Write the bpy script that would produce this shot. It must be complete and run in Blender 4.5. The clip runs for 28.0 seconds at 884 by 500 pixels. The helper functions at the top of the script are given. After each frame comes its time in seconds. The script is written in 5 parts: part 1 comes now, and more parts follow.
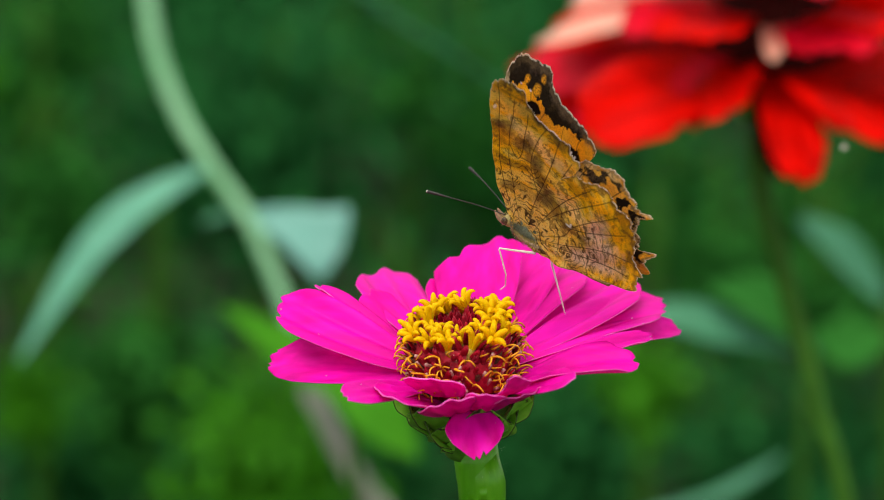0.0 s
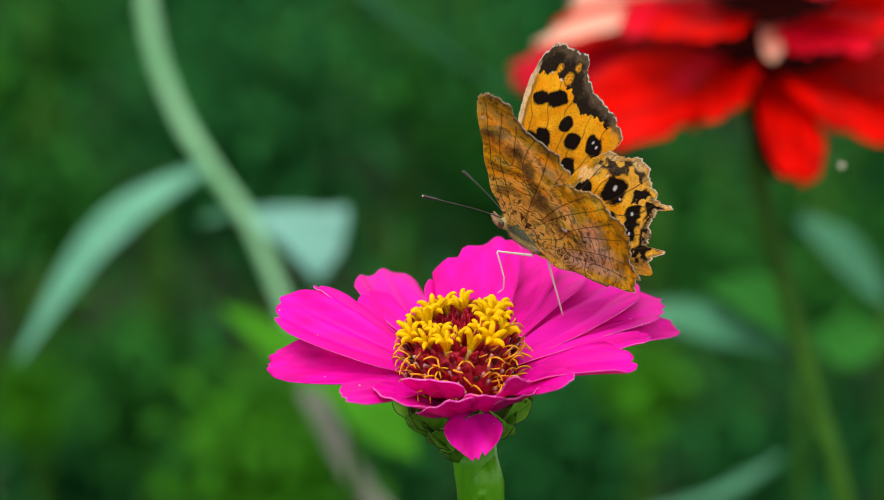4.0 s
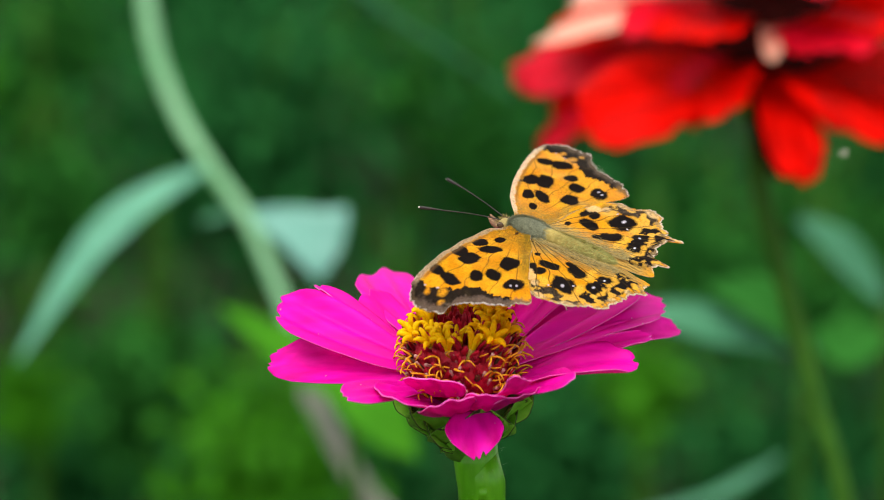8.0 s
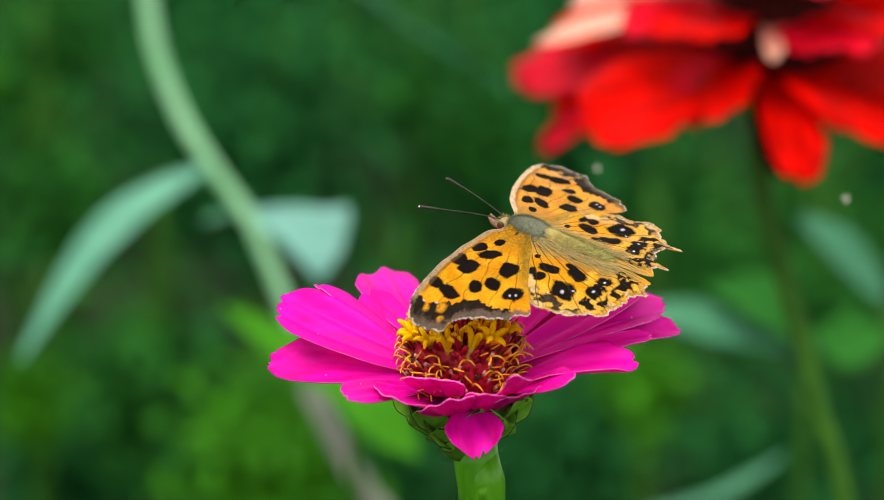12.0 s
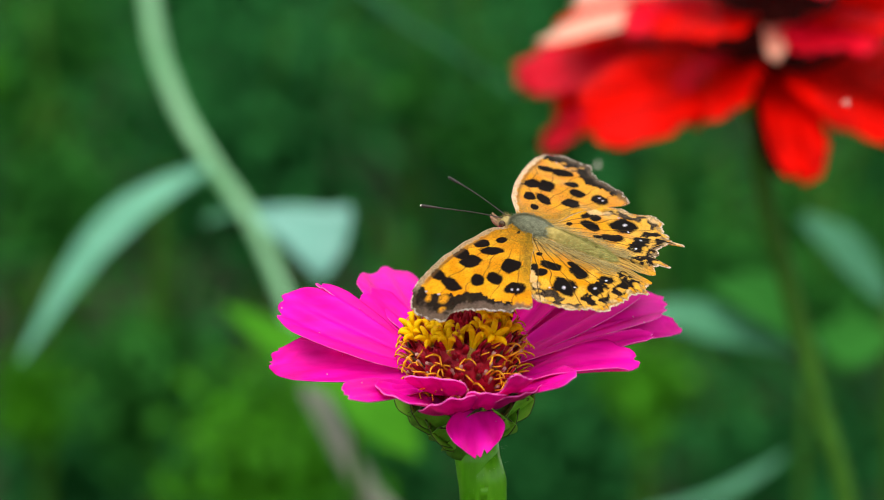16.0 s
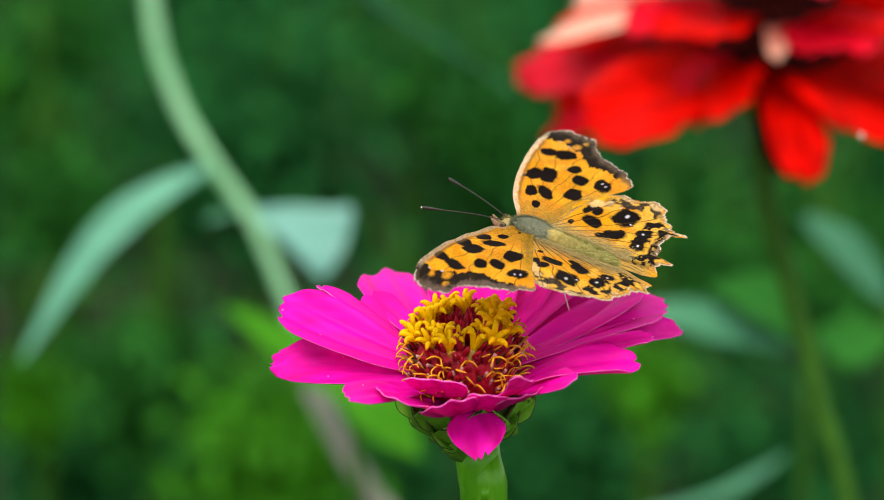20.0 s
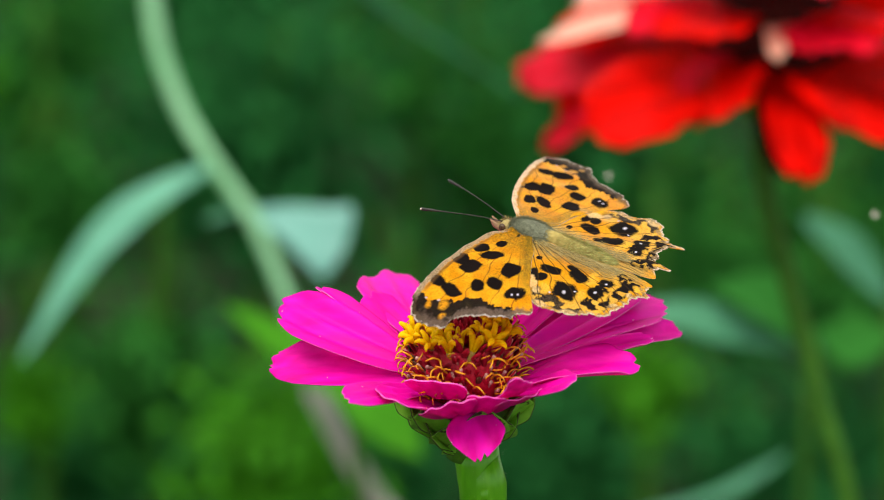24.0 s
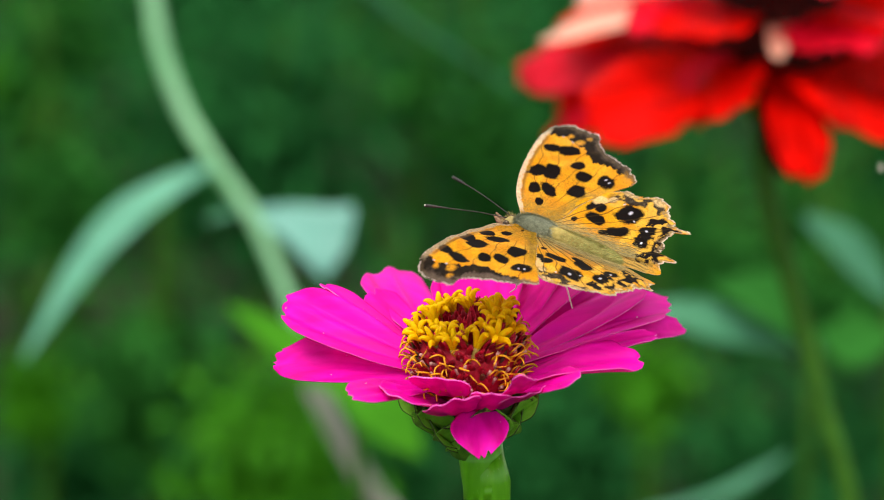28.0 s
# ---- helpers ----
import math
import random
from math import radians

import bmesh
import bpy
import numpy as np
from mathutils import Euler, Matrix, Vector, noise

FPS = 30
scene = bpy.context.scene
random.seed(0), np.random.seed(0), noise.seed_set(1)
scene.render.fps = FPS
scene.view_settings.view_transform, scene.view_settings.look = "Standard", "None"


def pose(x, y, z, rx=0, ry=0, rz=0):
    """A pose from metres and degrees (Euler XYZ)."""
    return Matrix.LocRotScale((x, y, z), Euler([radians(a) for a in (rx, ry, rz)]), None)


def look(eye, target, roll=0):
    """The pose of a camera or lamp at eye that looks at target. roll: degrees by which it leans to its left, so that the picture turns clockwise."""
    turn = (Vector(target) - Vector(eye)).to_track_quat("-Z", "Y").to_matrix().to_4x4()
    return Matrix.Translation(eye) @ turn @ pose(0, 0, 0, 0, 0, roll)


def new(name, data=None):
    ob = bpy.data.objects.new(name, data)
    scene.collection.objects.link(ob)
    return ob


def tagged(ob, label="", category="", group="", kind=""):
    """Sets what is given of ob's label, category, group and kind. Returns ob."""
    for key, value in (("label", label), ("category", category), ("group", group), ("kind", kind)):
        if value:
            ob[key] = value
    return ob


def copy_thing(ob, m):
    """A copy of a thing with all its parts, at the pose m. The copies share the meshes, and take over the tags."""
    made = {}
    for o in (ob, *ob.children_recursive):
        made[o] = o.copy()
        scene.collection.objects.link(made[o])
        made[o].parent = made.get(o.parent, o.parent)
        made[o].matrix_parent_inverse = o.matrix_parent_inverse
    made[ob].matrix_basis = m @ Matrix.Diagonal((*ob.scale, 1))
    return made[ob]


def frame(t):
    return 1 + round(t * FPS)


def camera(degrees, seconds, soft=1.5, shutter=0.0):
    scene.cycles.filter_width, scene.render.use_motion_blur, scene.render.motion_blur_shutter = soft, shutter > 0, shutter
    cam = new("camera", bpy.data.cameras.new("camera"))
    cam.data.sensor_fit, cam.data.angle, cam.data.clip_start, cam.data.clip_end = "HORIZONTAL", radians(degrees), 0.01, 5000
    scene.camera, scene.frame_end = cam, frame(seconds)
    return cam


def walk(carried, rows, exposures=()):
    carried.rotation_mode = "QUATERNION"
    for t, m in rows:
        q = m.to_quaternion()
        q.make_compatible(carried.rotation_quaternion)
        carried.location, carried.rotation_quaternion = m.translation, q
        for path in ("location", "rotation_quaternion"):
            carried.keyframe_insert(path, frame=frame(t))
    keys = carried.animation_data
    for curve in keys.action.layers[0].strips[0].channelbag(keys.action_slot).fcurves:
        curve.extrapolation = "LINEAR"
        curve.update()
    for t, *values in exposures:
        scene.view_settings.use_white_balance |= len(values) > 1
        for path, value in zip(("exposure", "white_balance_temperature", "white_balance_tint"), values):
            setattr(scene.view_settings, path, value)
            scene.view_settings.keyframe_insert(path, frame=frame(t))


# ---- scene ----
# A butterfly opens and closes its wings on a magenta zinnia; a red zinnia and garden leaves stand behind.
MM = 0.001
cam = camera(18.0, 28.0, 0.6)
EYE = Vector((0.0, -0.3985, 0.7268))


def aim(dx, dy):
    """The view with a slight drift, in tenths of a millimetre at the flower."""
    return look(EYE, Vector((-dx * 1e-4, 0.0, 0.62 + dy * 1e-4)))


walk(cam, [(0.0, aim(0.2, 0.2)), (3.0, aim(-0.6, 0.2)), (6.0, aim(-2.6, 0.6)), (9.0, aim(-0.8, 0.1)), (12.0, aim(0.6, -0.6)),
           (15.0, aim(2.6, -1.1)), (18.0, aim(3.2, -1.3)), (21.0, aim(4.8, -1.6)), (24.0, aim(5.2, -1.8)), (28.0, aim(7.0, -2.6))],
     exposures=[(0.0, 0.47), (1.0, 0.58), (2.0, 0.55), (3.0, 0.55), (4.5, 0.50), (6.0, 0.48), (7.0, 0.66), (12.0, 0.68), (25.8, 0.68), (27.0, 0.56), (28.0, 0.72)])
cam.data.dof.use_dof = True
cam.data.dof.focus_distance = 0.412
cam.data.dof.aperture_fstop = 16.0

# ---- light: bright overcast day, soft light from above ----
world = bpy.data.worlds.new("overcast_sky")
scene.world = world
world.use_nodes = True
wn = world.node_tree.nodes
sky = wn.new("ShaderNodeTexSky")
sky.sky_type = "NISHITA"
sky.sun_disc = False
sky.sun_elevation = radians(64)
sky.sun_rotation = radians(208)
sky.dust_density = 4.0
haze = wn.new("ShaderNodeMix")  # a thin cloud cover greys the blue
haze.data_type = "RGBA"
haze.inputs["Factor"].default_value = 0.7
haze.inputs["B"].default_value = (5.8, 5.8, 5.5, 1)
world.node_tree.links.new(sky.outputs["Color"], haze.inputs["A"])
world.node_tree.links.new(haze.outputs["Result"], wn["Background"].inputs["Color"])
wn["Background"].inputs["Strength"].default_value = 0.175
sun_data = bpy.data.lights.new("sun", "SUN")
sun_data.energy = 1.8
sun_data.angle = radians(35)
sun_data.color = (1.0, 0.96, 0.9)
sun = new("sun", sun_data)
sun.matrix_basis = look((-0.34, -0.70, 2.2), (0.0, 0.0, 0.6))


# ---- materials ----
def shader(name, rough=0.6, thin=0.0):
    """A node material: its tree, its principled shader, and a mix towards light that passes through thin leaf or petal."""
    m = bpy.data.materials.new(name)
    m.use_nodes = True
    t = m.node_tree
    b = t.nodes["Principled BSDF"]
    b.inputs["Roughness"].default_value = rough
    b.inputs["Specular IOR Level"].default_value = 0.35
    return m, t, b


def ramp(t, source, stops):
    r = t.nodes.new("ShaderNodeValToRGB")
    while len(r.color_ramp.elements) < len(stops):
        r.color_ramp.elements.new(0.5)
    for e, (p, c) in zip(r.color_ramp.elements, stops):
        e.position, e.color = p, (*c, 1)
    t.links.new(source, r.inputs["Fac"])
    return r.outputs["Color"]


def noise_of(t, scale, detail=4.0, where=None):
    n = t.nodes.new("ShaderNodeTexNoise")
    n.inputs["Scale"].default_value = scale
    n.inputs["Detail"].default_value = detail
    if where:
        t.links.new(where, n.inputs["Vector"])
    return n.outputs["Fac"]


def blend(t, kind, fac, a, b):
    m = t.nodes.new("ShaderNodeMix")
    m.data_type, m.blend_type = "RGBA", kind
    for socket, v in ((m.inputs["Factor"], fac), (m.inputs["A"], a), (m.inputs["B"], b)):
        if isinstance(v, (int, float)):
            socket.default_value = v
        elif isinstance(v, tuple):
            socket.default_value = (*v, 1)
        else:
            t.links.new(v, socket)
    return m.outputs["Result"]


def relief(t, b, height, strength=0.3, distance=0.0003):
    n = t.nodes.new("ShaderNodeBump")
    n.inputs["Strength"].default_value = strength
    n.inputs["Distance"].default_value = distance
    t.links.new(height, n.inputs["Height"])
    t.links.new(n.outputs["Normal"], b.inputs["Normal"])


def see_through(t, b, colour, share):
    """Lets part of the light through a thin leaf, petal or wing."""
    tr = t.nodes.new("ShaderNodeBsdfTranslucent")
    t.links.new(colour, tr.inputs["Color"])
    mix = t.nodes.new("ShaderNodeMixShader")
    mix.inputs["Fac"].default_value = share
    t.links.new(b.outputs["BSDF"], mix.inputs[1])
    t.links.new(tr.outputs["BSDF"], mix.inputs[2])
    t.links.new(mix.outputs["Shader"], t.nodes["Material Output"].inputs["Surface"])


def random_of(t, island=False):
    if island:
        return t.nodes.new("ShaderNodeNewGeometry").outputs["Random Per Island"]
    return t.nodes.new("ShaderNodeObjectInfo").outputs["Random"]


def place_of(t, sx=1.0, sy=1.0, sz=1.0):
    c = t.nodes.new("ShaderNodeTexCoord")
    m = t.nodes.new("ShaderNodeMapping")
    m.inputs["Scale"].default_value = (sx, sy, sz)
    t.links.new(c.outputs["Object"], m.inputs["Vector"])
    return m.outputs["Vector"]


def speckled(name, stops, scale, rough=0.6, bump=0.3, share=0.0, stretch=(1, 1, 1), vary=0.25, island=False, coarse=60.0, gloss=0.3):
    """Colour in grains and larger blotches, a little different on each piece, with fine relief."""
    m, t, b = shader(name, rough)
    b.inputs["Specular IOR Level"].default_value = gloss
    where = place_of(t, *stretch)
    fine = noise_of(t, scale, 5.0, where)
    broad = noise_of(t, coarse, 2.0, place_of(t))
    colour = ramp(t, fine, stops)
    tone = ramp(t, broad, [(0.3, (0.72, 0.72, 0.72)), (0.7, (1.0, 1.0, 1.0))])
    colour = blend(t, "MULTIPLY", 0.6, colour, tone)
    if vary:
        each = ramp(t, random_of(t, island), [(0.0, (1 - vary,) * 3), (1.0, (1.0, 1.0, 1.0))])
        colour = blend(t, "MULTIPLY", 1.0, colour, each)
    t.links.new(colour, b.inputs["Base Color"])
    if bump:
        relief(t, b, fine, bump)
    if share:
        see_through(t, b, colour, share)
    return m


def petal_material(name, deep, body, pale, share=0.2, scale=420.0, gloss=0.12):
    """Satin petal with fine veins along it."""
    m, t, b = shader(name, 0.52)
    veins = noise_of(t, scale, 4.0, place_of(t, 0.06, 1.0, 1.0))
    blotch = noise_of(t, 110.0, 3.0, place_of(t))
    colour = ramp(t, veins, [(0.25, deep), (0.55, body), (0.85, pale)])
    colour = blend(t, "MULTIPLY", 0.5, colour, ramp(t, blotch, [(0.3, (0.66, 0.6, 0.62)), (0.65, (1, 1, 1))]))
    t.links.new(colour, b.inputs["Base Color"])
    b.inputs["Specular IOR Level"].default_value = gloss
    relief(t, b, veins, 0.6, 0.0003)
    see_through(t, b, colour, share)
    return m


def painted_material(name, rough=0.8, share=0.52):
    """Scaled wing: the colours of its pattern, with the dusty grain of the scales."""
    m, t, b = shader(name, rough)
    a = t.nodes.new("ShaderNodeAttribute")
    a.attribute_name = "tint"
    grain = noise_of(t, 5200.0, 3.0, place_of(t))
    patch = noise_of(t, 500.0, 3.0, place_of(t))
    colour = blend(t, "MULTIPLY", 0.6, a.outputs["Color"], ramp(t, grain, [(0.34, (0.60, 0.55, 0.48)), (0.56, (1.2, 1.2, 1.2))]))
    colour = blend(t, "MULTIPLY", 0.4, colour, ramp(t, patch, [(0.3, (0.7, 0.66, 0.6)), (0.7, (1.1, 1.1, 1.1))]))
    t.links.new(colour, b.inputs["Base Color"])
    b.inputs["Specular IOR Level"].default_value = 0.06
    sheen_amount = t.nodes.new("ShaderNodeAttribute")
    sheen_amount.attribute_name = "sheen_amount"
    t.links.new(sheen_amount.outputs["Fac"], b.inputs["Sheen Weight"])
    b.inputs["Sheen Roughness"].default_value = 0.36
    b.inputs["Sheen Tint"].default_value = (1.0, 0.91, 0.76, 1)
    relief(t, b, grain, 0.25, 0.0001)
    see_through(t, b, colour, share)
    return m


def bract_material(name):
    """Glossy green scale with a ragged blackish tip."""
    m, t, b = shader(name, 0.42)
    b.inputs["Specular IOR Level"].default_value = 0.22
    fine = noise_of(t, 700.0, 4.0, place_of(t, 0.2, 1, 1))
    each = ramp(t, random_of(t), [(0.0, (0.65, 0.68, 0.6)), (1.0, (1.0, 1.0, 1.0))])
    green = blend(t, "MULTIPLY", 1.0, ramp(t, fine, [(0.25, (0.13, 0.40, 0.012)), (0.75, (0.33, 0.66, 0.07))]), each)
    c = t.nodes.new("ShaderNodeTexCoord")
    s = t.nodes.new("ShaderNodeSeparateXYZ")
    t.links.new(c.outputs["Object"], s.inputs["Vector"])
    k = t.nodes.new("ShaderNodeMath")
    k.operation = "MULTIPLY_ADD"
    t.links.new(s.outputs["Z"], k.inputs[0])
    k.inputs[1].default_value = 88.0
    t.links.new(noise_of(t, 900.0, 3.0, place_of(t)), k.inputs[2])
    dark = ramp(t, k.outputs["Value"], [(0.0, (0, 0, 0)), (0.985, (0, 0, 0)), (1.0, (1, 1, 1))])
    colour = blend(t, "MIX", dark, green, (0.022, 0.018, 0.008))
    t.links.new(colour, b.inputs["Base Color"])
    relief(t, b, fine, 0.3)
    see_through(t, b, colour, 0.12)
    return m


PETAL = petal_material("magenta_petal", (0.70, 0.001, 0.27), (0.96, 0.003, 0.50), (1.0, 0.008, 0.68), 0.44)
PETAL_EDGE = speckled("petal_rim", [(0.3, (0.85, 0.03, 0.42)), (0.7, (0.97, 0.18, 0.58))], 900, 0.6)
RED = petal_material("red_petal", (0.40, 0.001, 0.0005), (0.93, 0.004, 0.0005), (1.0, 0.010, 0.001), 0.5, 260.0, 0.03)
ROSE = petal_material("rose_petal", (0.5, 0.001, 0.008), (0.90, 0.004, 0.032), (0.97, 0.015, 0.075), 0.45)
FADED = petal_material("faded_petal", (0.72, 0.24, 0.16), (0.82, 0.46, 0.33), (0.9, 0.66, 0.54), 0.25)
YELLOW = speckled("yellow_floret", [(0.2, (0.90, 0.46, 0.0)), (0.5, (1.0, 0.66, 0.0)), (0.9, (1.0, 0.78, 0.003))], 1800, 0.6, 0.4, 0.42, vary=0.12, gloss=0.1)
TUBE = speckled("floret_tube", [(0.2, (0.30, 0.16, 0.02)), (0.8, (0.62, 0.42, 0.08))], 1500, 0.6, 0.3)
PINK_TUBE = speckled("pink_tube", [(0.2, (0.50, 0.10, 0.09)), (0.8, (0.88, 0.56, 0.46))], 1500, 0.6, 0.3, vary=0.5)
STYLE = speckled("orange_style", [(0.2, (0.72, 0.25, 0.0)), (0.8, (1.0, 0.50, 0.01))], 1800, 0.5, 0.2, vary=0.35)
PALEA = speckled("crimson_palea", [(0.15, (0.24, 0.003, 0.008)), (0.5, (0.66, 0.006, 0.035)), (0.85, (0.88, 0.07, 0.12))], 1300, 0.55, 0.4, 0.25, vary=0.6)
HUSK_AND_SHADE = speckled("dark_red_husk_and_shade", [(0.2, (0.012, 0.003, 0.003)), (0.8, (0.06, 0.010, 0.008))], 400, 0.8, 0.5, vary=0.3, gloss=0.05)
HUSK = speckled("brown_husk", [(0.2, (0.05, 0.015, 0.006)), (0.8, (0.22, 0.09, 0.02))], 1500, 0.7, 0.5, vary=0.5)
BRACT = speckled("green_bract", [(0.2, (0.06, 0.22, 0.008)), (0.8, (0.17, 0.42, 0.03))], 700, 0.45, 0.3, 0.15, vary=0.35, gloss=0.25)
BRACT_SCALE = bract_material("green_bract_scale")
BRACT_RIM = speckled("dark_bract_rim", [(0.2, (0.025, 0.05, 0.008)), (0.8, (0.07, 0.12, 0.02))], 900, 0.6, 0.3)
STEM = speckled("green_stem", [(0.25, (0.06, 0.27, 0.003)), (0.5, (0.10, 0.37, 0.006)), (0.75, (0.15, 0.46, 0.014))], 500, 0.38, 0.4, 0.1, (1, 1, 0.06), 0.0, gloss=0.3)
HAIR = speckled("pale_stem_hair", [(0.2, (0.5, 0.6, 0.4)), (0.8, (0.7, 0.75, 0.6))], 900, 0.6, 0.0)
STALK = speckled("pale_green_stalk", [(0.2, (0.19, 0.50, 0.22)), (0.8, (0.34, 0.68, 0.37))], 160, 0.6, 0.2, 0.0, (1, 1, 0.2))
DRY_STALK = speckled("greyish_stalk", [(0.2, (0.26, 0.25, 0.20)), (0.8, (0.44, 0.42, 0.37))], 160, 0.7, 0.3, 0.0, (1, 1, 0.2))
BLUE_LEAF = speckled("blue_green_leaf", [(0.2, (0.15, 0.40, 0.32)), (0.8, (0.275, 0.56, 0.47))], 120, 0.5, 0.3, 0.25, (0.3, 1, 1), 0.2, gloss=0.2)
DIM_LEAF = speckled("dusky_blue_green_leaf", [(0.2, (0.095, 0.33, 0.20)), (0.8, (0.18, 0.47, 0.32))], 120, 0.5, 0.3, 0.25, (0.3, 1, 1), 0.2, gloss=0.2)
GREY_LEAF = speckled("grey_green_leaf", [(0.2, (0.04, 0.20, 0.09)), (0.8, (0.10, 0.34, 0.18))], 120, 0.5, 0.3, 0.25, (0.3, 1, 1), 0.2, gloss=0.2)
LEAF = speckled("green_leaf", [(0.2, (0.017, 0.13, 0.019)), (0.5, (0.030, 0.18, 0.023)), (0.85, (0.046, 0.25, 0.030))], 60, 0.7, 0.3, 0.3, (0.3, 1, 1), 0.35, True, 7.0, 0.05)
DARK_LEAF = speckled("dark_leaf", [(0.2, (0.014, 0.108, 0.027)), (0.8, (0.033, 0.215, 0.046))], 60, 0.7, 0.3, 0.3, (0.3, 1, 1), 0.3, True, 7.0, 0.04)
LIME_LEAF = speckled("lime_leaf", [(0.2, (0.042, 0.25, 0.006)), (0.8, (0.09, 0.38, 0.012))], 90, 0.6, 0.2, 0.35, (0.3, 1, 1), 0.3, True, 7.0, 0.1)
SOIL = speckled("garden_soil", [(0.2, (0.012, 0.022, 0.010)), (0.8, (0.045, 0.055, 0.03))], 40, 0.9, 0.8, coarse=3.0, vary=0, gloss=0.05)
OLIVE_STEM = speckled("olive_stem", [(0.2, (0.022, 0.085, 0.006)), (0.8, (0.048, 0.15, 0.012))], 200, 0.6, 0.3, 0.0, (1, 1, 0.2), gloss=0.1)
WING = painted_material("scaled_wing")
FUR = speckled("golden_fur", [(0.2, (0.26, 0.19, 0.05)), (0.8, (0.74, 0.58, 0.24))], 2500, 0.8, 0.5, vary=0.7, island=True, coarse=500.0, gloss=0.1)
GREY_FUR = speckled("grey_green_fur", [(0.2, (0.19, 0.20, 0.12)), (0.8, (0.56, 0.58, 0.40))], 2500, 0.8, 0.5, vary=0.45, island=True, coarse=500.0, gloss=0.1)
ABDOMEN_FUR = speckled("yellow_olive_fur", [(0.2, (0.30, 0.29, 0.06)), (0.8, (0.78, 0.73, 0.27))], 2500, 0.8, 0.5, vary=0.5, island=True, coarse=500.0, gloss=0.1)
BUFF_FUR = speckled("buff_fur", [(0.2, (0.48, 0.33, 0.16)), (0.8, (0.90, 0.72, 0.48))], 2500, 0.8, 0.5, vary=0.5, island=True, coarse=500.0, gloss=0.1)
SKIN = speckled("buff_skin", [(0.2, (0.30, 0.22, 0.05)), (0.8, (0.58, 0.44, 0.14))], 1800, 0.7, 0.6, coarse=500.0, gloss=0.1)
PALP = speckled("brown_palp", [(0.2, (0.12, 0.06, 0.03)), (0.8, (0.46, 0.27, 0.15))], 3000, 0.7, 0.4, coarse=900.0)
LEG = speckled("whitish_leg", [(0.2, (0.85, 0.70, 0.62)), (0.8, (0.98, 0.92, 0.86))], 2500, 0.5, 0.3)
BLACK = speckled("black_antenna", [(0.3, (0.008, 0.007, 0.006)), (0.7, (0.06, 0.05, 0.04))], 4000, 0.6, 0.3)
IVORY = speckled("ivory_tip", [(0.3, (0.7, 0.62, 0.5)), (0.8, (0.9, 0.85, 0.75))], 2000, 0.6, 0.0)
EYE_SHELL = speckled("brown_eye", [(0.3, (0.05, 0.03, 0.015)), (0.8, (0.14, 0.08, 0.04))], 3000, 0.25, 0.2)


# ---- shape helpers ----
def mesh_of(name, verts, faces, material, smooth=True):
    me = bpy.data.meshes.new(name)
    me.from_pydata([tuple(v) for v in verts], [], [tuple(f) for f in faces])
    for m in material if isinstance(material, (list, tuple)) else [material]:
        me.materials.append(m)
    me.polygons.foreach_set("use_smooth", [smooth] * len(me.polygons))
    me.update()
    return me


def part(name, me, parent, m=None, label=""):
    """One mesh as an object under a thing or a part."""
    ob = new(name, me)
    ob.parent = parent
    if m is not None:
        ob.matrix_basis = m
    return tagged(ob, label)


def thing(name, label, category, m=None, group="", kind=""):
    ob = new(name)
    ob.empty_display_size = 0.005
    if m is not None:
        ob.matrix_basis = m
    return tagged(ob, label, category, group, kind)


def joined(*pieces):
    """Several (verts, faces) as one."""
    verts, faces = [], []
    for v, f in pieces:
        o = len(verts)
        verts += [tuple(p) for p in v]
        faces += [tuple(i + o for i in q) for q in f]
    return verts, faces


def moved(piece, m):
    return [m @ Vector(p) for p in piece[0]], piece[1]


def curve_points(points, n):
    """A smooth line through the points."""
    p = [Vector(q) for q in points]
    p = [p[0] * 2 - p[1]] + p + [p[-1] * 2 - p[-2]]
    out = []
    k = len(p) - 3
    for i in range(n + 1):
        x = min(i / n * k, k - 1e-6)
        j, t = int(x), x - int(x)
        a, b, c, d = p[j:j + 4]
        out.append(0.5 * (2 * b + (c - a) * t + (2 * a - 5 * b + 4 * c - d) * t * t + (3 * b - a - 3 * c + d) * t ** 3))
    return out


def tube(points, radii, sides=10, n=None, ribs=0.0):
    """A round bar along points, radii given at even steps; ribs: lengthwise ridges."""
    line = curve_points(points, n) if n else [Vector(q) for q in points]
    if n:  # even steps along the line
        run = np.concatenate([[0], np.cumsum([(b - a).length for a, b in zip(line, line[1:])])])
        at = np.linspace(0, run[-1], n + 1)
        line = [Vector(p) for p in np.stack([np.interp(at, run, [q[k] for q in line]) for k in range(3)], 1)]
    verts, faces = [], []
    side = None
    for i, p in enumerate(line):
        d = (line[min(i + 1, len(line) - 1)] - line[max(i - 1, 0)]).normalized()
        if side is None:
            side = d.orthogonal().normalized()
        side = (side - d * side.dot(d)).normalized()
        up = d.cross(side)
        r = float(np.interp(i / (len(line) - 1), np.linspace(0, 1, len(radii)), radii))
        for k in range(sides):
            a = 2 * math.pi * k / sides
            q = r * (1 + ribs * math.cos(a * 7) + ribs * 0.6 * noise.noise(Vector((math.cos(a) * 2, math.sin(a) * 2, p.z * 120))))
            verts.append(p + side * (math.cos(a) * q) + up * (math.sin(a) * q))
    for i in range(len(line) - 1):
        for k in range(sides):
            j = (k + 1) % sides
            faces.append((i * sides + k, i * sides + j, (i + 1) * sides + j, (i + 1) * sides + k))
    faces.append(tuple(reversed(range(sides))))
    faces.append(tuple((len(line) - 1) * sides + k for k in range(sides)))
    return verts, faces


